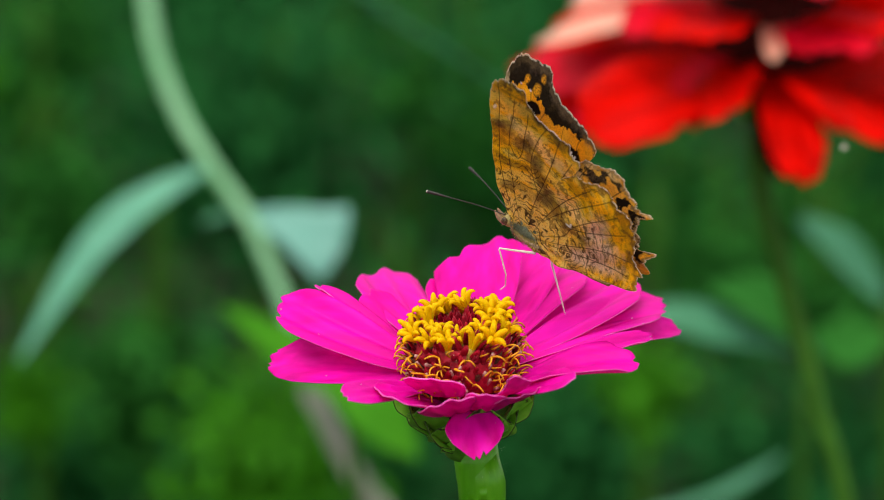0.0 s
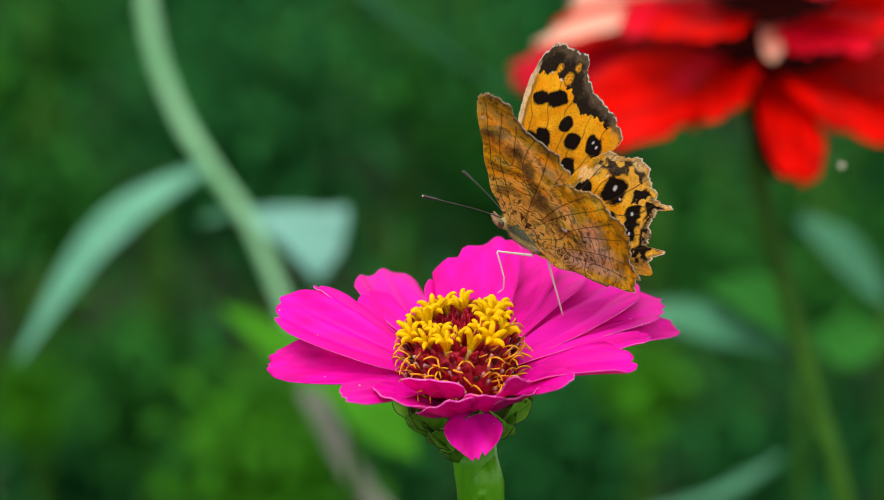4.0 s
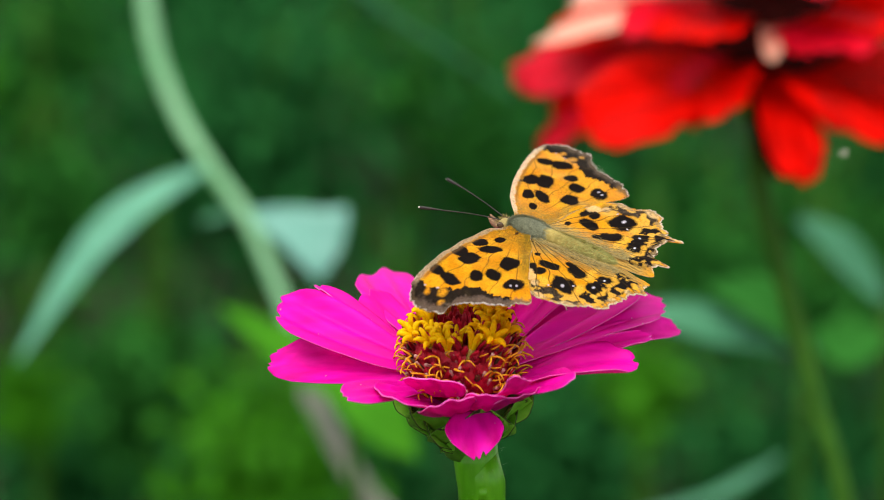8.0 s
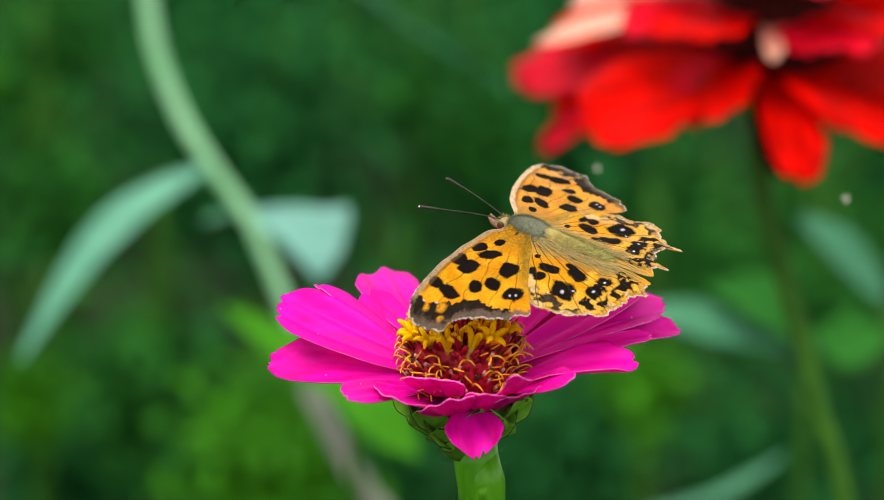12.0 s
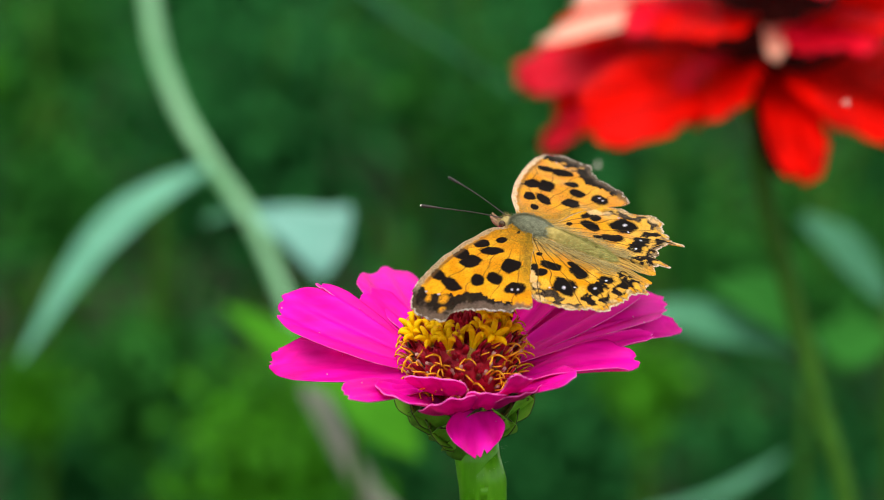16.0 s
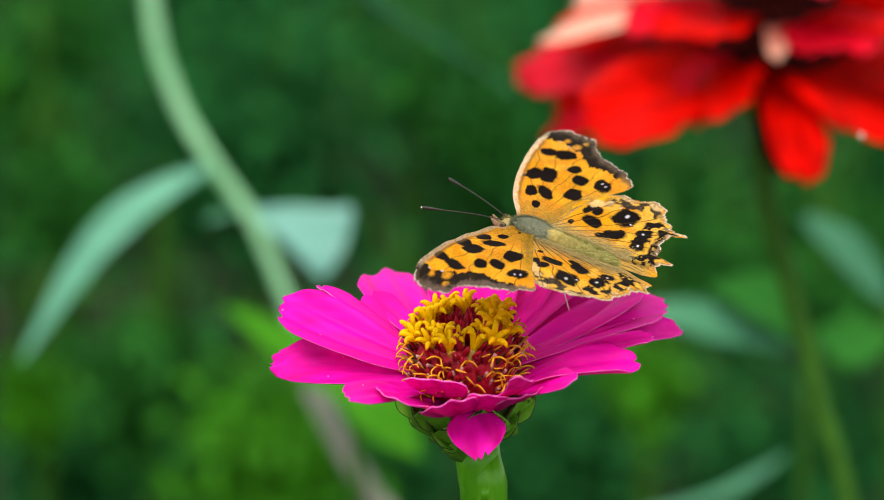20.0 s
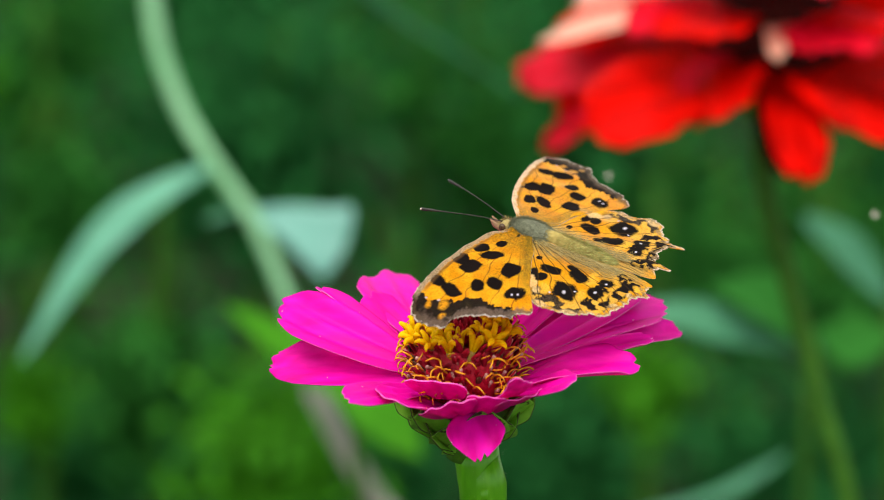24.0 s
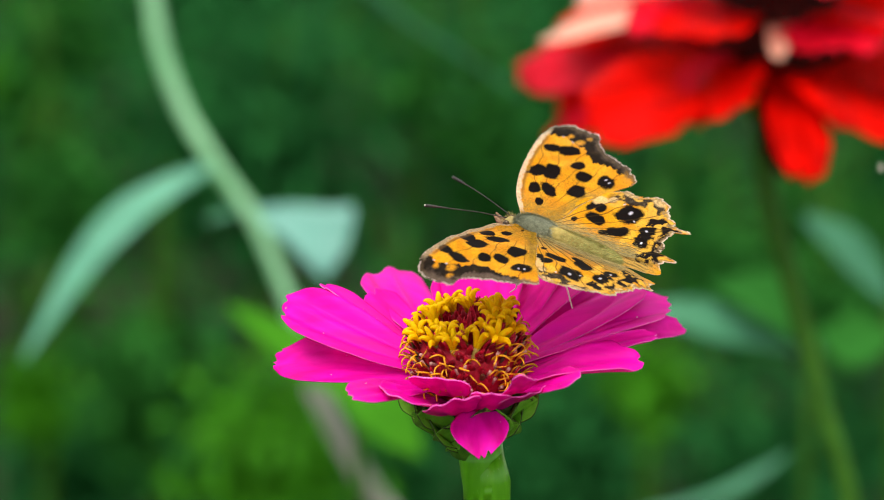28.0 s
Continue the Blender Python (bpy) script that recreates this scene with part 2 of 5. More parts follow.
def lathe(profile, sides=32, wobble=0.0):
    """A turned form from (radius, height) pairs."""
    verts, faces = [], []
    for i, (r, z) in enumerate(profile):
        for k in range(sides):
            a = 2 * math.pi * k / sides
            q = r * (1 + wobble * noise.noise(Vector((math.cos(a) * 3, math.sin(a) * 3, z * 300))))
            verts.append((q * math.cos(a), q * math.sin(a), z))
    for i in range(len(profile) - 1):
        for k in range(sides):
            j = (k + 1) % sides
            faces.append((i * sides + k, i * sides + j, (i + 1) * sides + j, (i + 1) * sides + k))
    faces.append(tuple(reversed(range(sides))))
    faces.append(tuple((len(profile) - 1) * sides + k for k in range(sides)))
    return verts, faces


def blade(length, width, rise, bend, cup, seed, ns=24, nq=14, claw=0.32, blunt=0.22, teeth=0.05, thick=0.19 * MM, flute=0.045, ruffle=0.05, twist=0.0, point=0.0, full=0.55, skew=0.0, lean=0.0):
    """A petal or leaf along +x: rise and bend in degrees, cup lifts its edges, point draws its tip out, skew slants its end, lean curves it sideways."""
    rnd = random.Random(seed)
    ph = [rnd.uniform(0, 6.28) for _ in range(4)]
    notch = sorted(rnd.uniform(-0.75, 0.75) for _ in range(3))
    line, x, z = [], 0.0, 0.0
    for i in range(ns + 1):
        e = radians(rise + bend * i / ns)
        line.append((x, z, e))
        x, z = x + math.cos(e) * length / ns, z + math.sin(e) * length / ns
    top, low = [], []
    for i in range(ns + 1):
        for j in range(nq + 1):
            q = j / nq * 2 - 1
            cut = blunt * abs(q) ** 2.6 + teeth * sum(math.exp(-((q - c) / 0.09) ** 2) for c in notch) + teeth * 0.35 * noise.noise(Vector((q * 5, seed * 1.7, 0)))
            s = i / ns * (1 - cut) * (1 - skew * q)
            f = s * ns
            k = min(int(f), ns - 1)
            a, b = line[k], line[k + 1]
            px, pz, e = (a[h] + (b[h] - a[h]) * (f - k) for h in range(3))
            grow = min(s / full, 1.0)
            w = width / 2 * (claw + (1 - claw) * math.sin(grow * math.pi / 2)) * (1 - point * max(0.0, (s - 0.45) / 0.55) ** 1.4)
            y = q * w + lean * length * s * s
            n = cup * w * (abs(q) ** 1.8 - 0.25) * min(1, s * 2.2)
            n += flute * w * math.cos(q * 9 + ph[0]) * (1 - 0.5 * s) * min(1, s * 3)
            n -= flute * 2.2 * w * sum(math.exp(-((q - g) / 0.10) ** 2) for g in (-0.32, 0.3)) * (1 - s) * min(1, s * 4)
            n += ruffle * w * s * s * (math.sin(q * 4.2 + ph[1]) + 0.7 * math.sin(q * 8 + s * 5 + ph[2]))
            t = radians(twist) * s
            y, n = y * math.cos(t) - n * math.sin(t), y * math.sin(t) + n * math.cos(t)
            p = Vector((px - math.sin(e) * n, y, pz + math.cos(e) * n))
            up = Vector((-math.sin(e), 0, math.cos(e))) * thick / 2
            top.append(p + up)
            low.append(p - up)
    o = len(top)
    faces = []
    for i in range(ns):
        for j in range(nq):
            a = i * (nq + 1) + j
            faces.append((a, a + nq + 1, a + nq + 2, a + 1))
            faces.append((o + a, o + a + 1, o + a + nq + 2, o + a + nq + 1))
    for i in range(ns):
        a, b = i * (nq + 1), i * (nq + 1) + nq
        faces.append((a, o + a, o + a + nq + 1, a + nq + 1))
        faces.append((b, b + nq + 1, o + b + nq + 1, o + b))
    for j in range(nq):
        a = ns * (nq + 1) + j
        faces.append((a, o + a, o + a + 1, a + 1))
        faces.append((j, j + 1, o + j + 1, o + j))
    return top + low, faces


def turn(az, r=0.0, h=0.0, roll=0.0):
    """At a bearing round a flower's axis, r out and h up, facing outwards."""
    return pose(0, 0, 0, 0, 0, az) @ Matrix.Translation((r, 0, h)) @ pose(0, 0, 0, roll, 0, 0)


def petal(name, parent, m, args, material, rim=None, label=""):
    ns, nq = args.get("ns", 24), args.get("nq", 14)
    me = mesh_of(name, *blade(**args), [material, rim or material])
    last = 2 * ns + 2 * nq
    idx = [0] * (len(me.polygons) - last) + [1] * last
    me.polygons.foreach_set("material_index", idx)
    return part(name, me, parent, m, label)


# ---- ground ----
def build_ground():
    n = 40
    verts, faces = [], []
    xs = [math.copysign(abs(k / 20) ** 3, k) * 400 for k in range(-20, 21)]
    for y in xs:
        for x in xs:
            near = max(0.0, 1 - math.hypot(x, y) / 6)
            verts.append((x, y, 0.02 * near * noise.noise(Vector((x * 3, y * 3, 0)))))
    for i in range(n):
        for j in range(n):
            a = i * (n + 1) + j
            faces.append((a, a + 1, a + n + 2, a + n + 1))
    tagged(new("ground", mesh_of("ground", verts, faces, SOIL)), "dark bare garden soil under the plants", "ground", kind="structure")


build_ground()


# ---- leafy plants behind ----
def leaf_cloud(count, spot, size, seed, droop=25):
    """Many folded, pointed leaves round a spot; returns their faces as one."""
    rnd = random.Random(seed)
    base = []
    for s, w in ((0, 0.05), (0.3, 0.42), (0.65, 0.38), (1.0, 0.0)):
        for q in (-1, 0, 1):
            base.append((s, q * w * 0.5, abs(q) * w * 0.16 - 0.35 * s * s))
    quads = [(i * 3 + j, i * 3 + j + 3, i * 3 + j + 4, i * 3 + j + 1) for i in range(3) for j in range(2)]
    verts, faces = [], []
    for _ in range(count):
        d = Vector((rnd.gauss(0, 1), rnd.gauss(0, 1), rnd.gauss(0, 1))).normalized() * min(abs(rnd.gauss(0, 0.62)), 1.5)
        p = Vector(spot[:3]) + Vector((d.x * spot[3], d.y * spot[3], d.z * spot[4]))
        if p.z < 0.02:
            p.z = 0.02 + rnd.random() * 0.05
        k = size * rnd.uniform(0.6, 1.3)
        m = Matrix.Translation(p) @ Euler((radians(rnd.uniform(-40, 40)), radians(rnd.uniform(-20, droop + 30)), rnd.uniform(0, 6.28))).to_matrix().to_4x4() @ Matrix.Diagonal((k, k, k, 1))
        o = len(verts)
        verts += [m @ Vector(v) for v in base]
        faces += [tuple(i + o for i in f) for f in quads]
    return verts, faces


def garden_plant(x, y, height, spread, leaves, size, material, seed, label):
    rnd = random.Random(seed)
    plant = thing("garden_plant", label, "plant", pose(x, y, 0), "plants behind the flowers")
    for k in range(3):
        a = rnd.uniform(0, 6.28)
        top = (math.cos(a) * spread * 0.5, math.sin(a) * spread * 0.5, height * rnd.uniform(0.75, 1.0))
        mid = (top[0] * 0.35, top[1] * 0.35, height * 0.5)
        part("stem", mesh_of("stem", *tube([(rnd.uniform(-.01, .01), rnd.uniform(-.01, .01), -0.01), mid, top], [0.005, 0.004, 0.002], 7, 10), OLIVE_STEM), plant)
    crown = part("foliage", mesh_of("foliage", *leaf_cloud(int(leaves * 8), (0, 0, height * 0.62, spread, min(height * 0.5, spread * 1.3)), size * 0.32, seed + 5), material), plant)
    tagged(crown, kind="stuff")
    return plant


def build_plants():
    rows = [(0.28, 1.60, 0.32, 0.05, 204, 0.050, LEAF), (0.19, 1.70, 0.31, 0.04, 153, 0.050, LEAF), (-0.26, 1.40, 0.16, 0.05, 255, 0.050, DARK_LEAF), (-0.19, 1.40, 0.16, 0.05, 255, 0.050, DARK_LEAF),
            (-0.10, 1.40, 0.16, 0.05, 255, 0.050, DARK_LEAF), (-0.04, 1.40, 0.16, 0.05, 255, 0.050, DARK_LEAF), (0.05, 1.40, 0.16, 0.05, 255, 0.050, DARK_LEAF), (0.11, 1.40, 0.16, 0.05, 90, 0.050, DARK_LEAF),
            (0.20, 1.40, 0.16, 0.05, 130, 0.050, DARK_LEAF), (0.27, 1.40, 0.16, 0.05, 130, 0.050, DARK_LEAF),
            (-0.28, 1.60, 0.56, 0.04, 120, 0.050, LEAF), (-0.27, 1.50, 0.41, 0.04, 130, 0.050, LEAF), (-0.025, 1.70, 0.48, 0.04, 60, 0.050, LEAF), (0.03, 1.70, 0.40, 0.04, 190, 0.050, LEAF), (-0.10, 1.15, 0.30, 0.045, 230, 0.050, LIME_LEAF),
            (-0.18, 1.20, 0.36, 0.04, 180, 0.050, LEAF), (-0.26, 1.30, 0.28, 0.02, 105, 0.050, LIME_LEAF), (0.21, 1.50, 0.31, 0.04, 165, 0.050, LEAF), (0.12, 1.20, 0.35, 0.02, 105, 0.050, LIME_LEAF),
            (0.26, 1.40, 0.34, 0.03, 105, 0.050, LEAF), (0.09, 1.50, 0.24, 0.03, 105, 0.050, LEAF), (0.04, 1.90, 0.34, 0.03, 90, 0.050, LEAF), (-0.33, 1.70, 0.48, 0.03, 90, 0.050, LIME_LEAF),
            (-0.03, 1.40, 0.28, 0.03, 120, 0.050, LEAF),
            (-0.42, 1.75, 0.40, 0.20, 340, 0.065, DARK_LEAF), (-0.16, 1.80, 0.38, 0.20, 340, 0.065, DARK_LEAF), (0.10, 1.82, 0.38, 0.20, 340, 0.065, DARK_LEAF), (0.38, 1.78, 0.40, 0.20, 340, 0.065, DARK_LEAF),
            (-0.62, 2.3, 0.50, 0.3, 600, 0.075, DARK_LEAF), (-0.25, 2.35, 0.48, 0.3, 600, 0.075, DARK_LEAF), (0.15, 2.35, 0.48, 0.3, 600, 0.075, DARK_LEAF), (0.55, 2.3, 0.50, 0.3, 600, 0.075, LEAF),
            (-0.75, 3.1, 0.65, 0.42, 800, 0.085, DARK_LEAF), (-0.1, 3.2, 0.65, 0.42, 800, 0.085, DARK_LEAF), (0.55, 3.1, 0.65, 0.42, 800, 0.085, DARK_LEAF)]
    made = []
    for i, (x, y, h, r, n, s, m) in enumerate(rows):
        tone = "dark green" if m == DARK_LEAF else "fresh green"
        made.append(garden_plant(x, y, h, r, n, s, m, 40 + i * 7, "bushy %s leafy garden plant, far out of focus" % tone))
    # the bed goes on to both sides and behind
    rnd = random.Random(17)
    for k in range(70):
        x, y = rnd.uniform(-3.2, 3.2), rnd.uniform(-1.6, 4.6)
        if abs(x) < 0.62 + 0.26 * max(0, y) and y < 3.7:
            continue
        copy_thing(made[24 + k % 11], pose(x, y, 0, 0, 0, rnd.uniform(0, 360)))


build_plants()


def leaf_between(name, parent, points, width, material, seed, label="", roll=0.0, cup=0.25, fan=False):
    """A pointed leaf laid along a smooth line; roll turns its face about the line."""
    line = curve_points(points, 18)
    nq = 8
    verts, faces = [], []
    for i, p in enumerate(line):
        s = i / (len(line) - 1)
        d = (line[min(i + 1, len(line) - 1)] - line[max(i - 1, 0)]).normalized()
        side = d.cross(Vector((0, 0, 1))).normalized()
        up = side.cross(d)
        r = radians(roll)
        side, up = side * math.cos(r) + up * math.sin(r), up * math.cos(r) - side * math.sin(r)
        w = width / 2 * max(0.04, math.sin(min(1, s * 1.6 + 0.12) * math.pi / 2)) * (1 - max(0, (s - 0.45) / 0.55) ** 1.7) + 0.0004
        if fan:  # widest near its end
            w = width / 2 * min(0.12 + s * 1.05, 1.0) * (1 - max(0, (s - 0.86) / 0.14) ** 2.5 * 0.75)
        for j in range(nq + 1):
            q = j / nq * 2 - 1
            n = cup * w * abs(q) ** 1.3 + 0.05 * w * noise.noise(Vector((s * 6, q * 2, seed)))
            verts.append(p + side * (q * w) + up * n)
    o = len(verts)
    verts += [v - Vector((0, 0, 0.0004)) for v in verts]
    for i in range(len(line) - 1):
        for j in range(nq):
            a = i * (nq + 1) + j
            faces.append((a, a + nq + 1, a + nq + 2, a + 1))
            faces.append((o + a, o + a + 1, o + a + nq + 2, o + a + nq + 1))
        a, b = i * (nq + 1), i * (nq + 1) + nq
        faces.append((a, o + a, o + a + nq + 1, a + nq + 1))
        faces.append((b, b + nq + 1, o + b + nq + 1, o + b))
    return part(name, mesh_of(name, verts, faces, material), parent, None, label)


def build_stalk_plant():
    plant = thing("arching_plant", "arching pale green plant with long drooping blue-green leaves", "plant")
    part("stalk", mesh_of("stalk", *tube([(-0.1061, 0.5938, 0.6833), (-0.1068, 0.5871, 0.5873), (-0.1054, 0.5819, 0.5680), (-0.1038, 0.5778, 0.5526), (-0.1006, 0.5736, 0.5373), (-0.0926, 0.5684, 0.5170), (-0.0816, 0.5636, 0.4995),
         (-0.0690, 0.5589, 0.4822), (-0.0611, 0.5546, 0.4658), (-0.0550, 0.5506, 0.4505), (-0.0463, 0.5433, 0.4233)], [0.0034, 0.0034, 0.0033, 0.0031, 0.0028, 0.0026, 0.0028], 14, 70, 0.03), STALK), plant)
    part("lower_stalk", mesh_of("lower_stalk", *tube([(-0.0477, 0.5435, 0.4247), (-0.0367, 0.5380, 0.4042), (-0.0248, 0.5329, 0.3848), (-0.0128, 0.5272, 0.3636), (0.0324, 0.5144, 0.1973), (0.0486, 0.5063, -0.1267), (0.0518, 0.5063, -0.2814)],
         [0.0037, 0.0039, 0.0042, 0.0046, 0.0049], 12, 50, 0.03), DRY_STALK), plant, None, "weathered greyish lower stalk")
    leaf_between("leaf", plant, [(-0.0826, 0.5635, 0.4995), (-0.1067, 0.5600, 0.4861), (-0.1265, 0.5551, 0.4677), (-0.1499, 0.5462, 0.4330)], 0.0151, DIM_LEAF, 3, "long drooping blue-green leaf", 35)
    leaf_between("leaf", plant, [(-0.0697, 0.5591, 0.4833), (-0.0551, 0.5581, 0.4800), (-0.0437, 0.5565, 0.4752), (-0.0356, 0.5553, 0.4722)], 0.0280, BLUE_LEAF, 5, "broad folded blue-green leaf", -62, 0.08, True)
    leaf_between("leaf", plant, [(-0.0716, 0.5595, 0.4837), (-0.0787, 0.5589, 0.4822), (-0.0857, 0.5584, 0.4803)], 0.0065, GREY_LEAF, 8, "", 10)


build_stalk_plant()


def leafy_shoot(label, foot, tip, leaves):
    """A low shoot with a few long leaves, each given by its line and width."""
    plant = thing("leafy_shoot", label, "plant", group="shoots behind the flowers")
    mid = (foot[0] * 0.5 + tip[0] * 0.5 + 0.004, foot[1] * 0.5 + tip[1] * 0.5, foot[2] * 0.5 + tip[2] * 0.5)
    part("stem", mesh_of("stem", *tube([foot, mid, tip], [0.003, 0.0025, 0.0018], 8, 16), OLIVE_STEM), plant)
    for i, (line, w, m, roll) in enumerate(leaves):
        leaf_between("leaf", plant, line, w, m, 20 + i, "", roll)


leafy_shoot("shoot with narrow blue-green leaves, out of focus", (0.1862, 0.5999, -0.1574), (0.1628, 0.5833, 0.4442),
            [([(0.1310, 0.5904, 0.4738), (0.1476, 0.5875, 0.4611), (0.1642, 0.5826, 0.4414)], 0.0166, GREY_LEAF, -35),
             ([(0.1628, 0.5795, 0.4312), (0.1476, 0.5789, 0.4293), (0.1354, 0.5801, 0.4333)], 0.0248, LEAF, 40)])
leafy_shoot("shoot with broad grey-green leaves, out of focus", (0.1214, 0.5655, -0.1574), (0.1297, 0.5521, 0.4358),
            [([(0.1325, 0.5521, 0.4345), (0.1037, 0.5536, 0.4412), (0.0835, 0.5549, 0.4460), (0.0552, 0.5550, 0.4483)], 0.0179, GREY_LEAF, 30),
             ([(0.1297, 0.5521, 0.4359), (0.1145, 0.5544, 0.4510), (0.0938, 0.5572, 0.4580)], 0.0248, LEAF, 30)])
leafy_shoot("low shoot with pale blue-green leaves, out of focus", (0.0620, 0.5241, -0.1574), (0.0552, 0.5117, 0.3876),
            [([(0.0552, 0.5117, 0.3848), (0.0910, 0.5125, 0.3925), (0.1091, 0.5152, 0.4008), (0.1187, 0.5171, 0.4083)], 0.0103, GREY_LEAF, 0)])
leafy_shoot("shoot with bright lime green leaves, out of focus", (-0.0138, 0.5379, -0.1574), (-0.0317, 0.5209, 0.4262),
            [([(-0.0282, 0.5206, 0.4246), (-0.0515, 0.5251, 0.4416), (-0.0760, 0.5289, 0.4580)], 0.0179, LIME_LEAF, 30),
             ([(-0.0372, 0.5215, 0.4297), (-0.0241, 0.5200, 0.4226), (-0.0083, 0.5170, 0.4069)], 0.0276, LIME_LEAF, -30)])


def grass_blade():
    """A long thin blade of grass that arches through the bed."""
    g = thing("grass_blade", "long thin arching pale green grass blade, out of focus", "grass")
    leaf_between("blade", g, [(-0.225, 0.60, -0.02), (-0.215, 0.60, 0.40), (-0.17, 0.60, 0.60), (-0.09, 0.60, 0.595), (-0.017, 0.60, 0.546), (0.0012, 0.60, 0.535), (0.0275, 0.60, 0.517)], 0.0026, GREY_LEAF, 31, "", 60)


grass_blade()


# ---- the red zinnia ----
def build_red_zinnia():
    fl = thing("red_zinnia", "large double red zinnia with drooping petals, out of focus", "flower", pose(0.0819, 0.3067, 0.5900, 8, 0, 0), "zinnias")
    K = 1.273 * MM
    # bearing, length, width, rise, bend, roll, sideways curve
    low = [(177, 57, 13.5, -6, -57, -33, -0.27, ROSE), (220, 57, 25, 4, 0, -7, 0.33, RED), (192, 45, 17.4, -17, -56, -31, -0.26, RED), (238, 37, 19.5, 13, -38, 14, 0.19, RED), (277, 38, 11.5, -3, -36, 6, -0.04, RED), (310, 37, 27, 4, -36, -6, -0.06, RED),
           (334, 40, 18, 0, -24, 0, 0.0, RED), (352, 40, 16, 0, -22, 0, 0.0, RED), (15, 38, 16, 0, -22, 0, 0.0, RED), (45, 37, 16, 0, -22, 0, 0.0, RED), (75, 36, 16, 0, -22, 0, 0.0, RED), (105, 36, 16, 0, -22, 0, 0.0, RED), (135, 38, 16, 0, -22, 0, 0.0, RED), (158, 40, 16, 4, -20, 0, 0.0, RED)]
    for i, (az, ln, w, rise, bend, roll, lean, m) in enumerate(low):
        petal("petal", fl, turn(az, 5 * K, 0.0, roll), dict(length=ln * K, width=w * K, rise=rise, bend=bend, cup=0.04, seed=300 + i, ns=14, nq=12, claw=0.2, teeth=0.04, ruffle=0.09, lean=lean), m)
    petal("petal", fl, turn(234, 6 * K, 2.5 * K, 16), dict(length=27 * K, width=8 * K, rise=10, bend=-30, cup=0.4, seed=660, ns=14, nq=8, teeth=0.03), ROSE)  # a curled one of rose pink
    for az, ln, w, rise, bend in ((264, 25, 6, -42, -36), (258, 24, 6, -44, -20)):  # withered ones
        petal("petal", fl, turn(az, 5 * K, -1 * K, 20), dict(length=ln * K, width=w * K, rise=rise, bend=bend, cup=0.5, seed=400 + az, ns=14, nq=8, teeth=0.03), HUSK_AND_SHADE)
    petal("petal", fl, turn(195, 5 * K, -1 * K, -30), dict(length=56 * K, width=7 * K, rise=-17, bend=-76, cup=0.4, seed=600, ns=16, nq=8, teeth=0.03, lean=-0.25), ROSE)
    high = [(179, 42, 8.5, -5, -20, -10, -0.05, FADED), (158, 46.9, 10.4, -5, -38, -23, -0.28, FADED), (177, 44, 10.4, -11, -41, -27, -0.27, RED), (209, 31.8, 15.7, 7, -7, -2, 0.21, ROSE), (229, 37, 13.5, 5, 6, -1, 0.16, RED), (238, 34, 11.7, 5, 3, 8, 0.25, RED),
            (271, 21.5, 4.2, -2, -13, -1, -0.05, FADED), (286, 22.3, 7.2, -5, 2, 1, -0.08, ROSE), (300, 25.9, 16.5, 2, -10, 10, 0.10, ROSE), (322, 31, 14, 8, -14, 0, 0.0, RED), (342, 35, 14, 8, -12, 10, 0.0, RED),
            (15, 34, 13, 10, -14, -10, 0.0, RED), (45, 33, 13, 10, -14, 0, 0.0, RED), (75, 32, 13, 12, -14, 10, 0.0, ROSE), (110, 33, 13, 12, -14, -10, 0.0, RED), (140, 34, 13, 12, -14, 0, 0.0, RED)]
    for i, (az, ln, w, rise, bend, roll, lean, m) in enumerate(high):
        petal("petal", fl, turn(az, 5 * K, 10.5 * K, roll), dict(length=ln * K, width=w * K, rise=rise, bend=bend, cup=0.1, seed=340 + i, ns=14, nq=10, teeth=0.03, ruffle=0.08, lean=lean), m)
    for i in range(12):
        m = (RED, ROSE, FADED, RED)[i % 4]
        petal("petal", fl, turn(i * 30 + 10, 4 * K, 16 * K, (i % 3 - 1) * 12), dict(length=25 * K, width=13 * K, rise=18, bend=-10, cup=0.15, seed=370 + i, ns=12, nq=8, teeth=0.03), m)
    # disc widened and coloured near black to stand for shade between the petal tiers
    part("disc", mesh_of("disc", *lathe([(0.2 * K, -2 * K), (14.5 * K, 1.5 * K), (15.5 * K, 5 * K), (13 * K, 9.5 * K), (11 * K, 16 * K), (8 * K, 20 * K), (0.3 * K, 22 * K)], 28, 0.15), HUSK_AND_SHADE), fl, pose(2.5 * K, 0, 0))
    part("calyx", mesh_of("calyx", *lathe([(2.6 * K, -15 * K), (4.4 * K, -12 * K), (8.5 * K, -6 * K), (9.5 * K, -1 * K)], 28, 0.1), BRACT), fl)
    inv = fl.matrix_basis.inverted()
    line = [(0.0819, 0.3058, 0.5755), (0.0816, 0.2977, 0.5572), (0.0871, 0.2924, 0.5375), (0.0928, 0.2868, 0.5167), (0.0993, 0.2804, 0.4928), (0.1037, 0.2764, 0.4775), (0.1121, 0.2746, 0.3869), (0.1209, 0.2746, 0.1196), (0.1209, 0.2746, -0.2115)]
    part("stem", mesh_of("stem", *tube([inv @ Vector(p) for p in line], [0.0028, 0.0024, 0.0024, 0.0026, 0.0030], 12, 60, 0.03), OLIVE_STEM), fl)


build_red_zinnia()

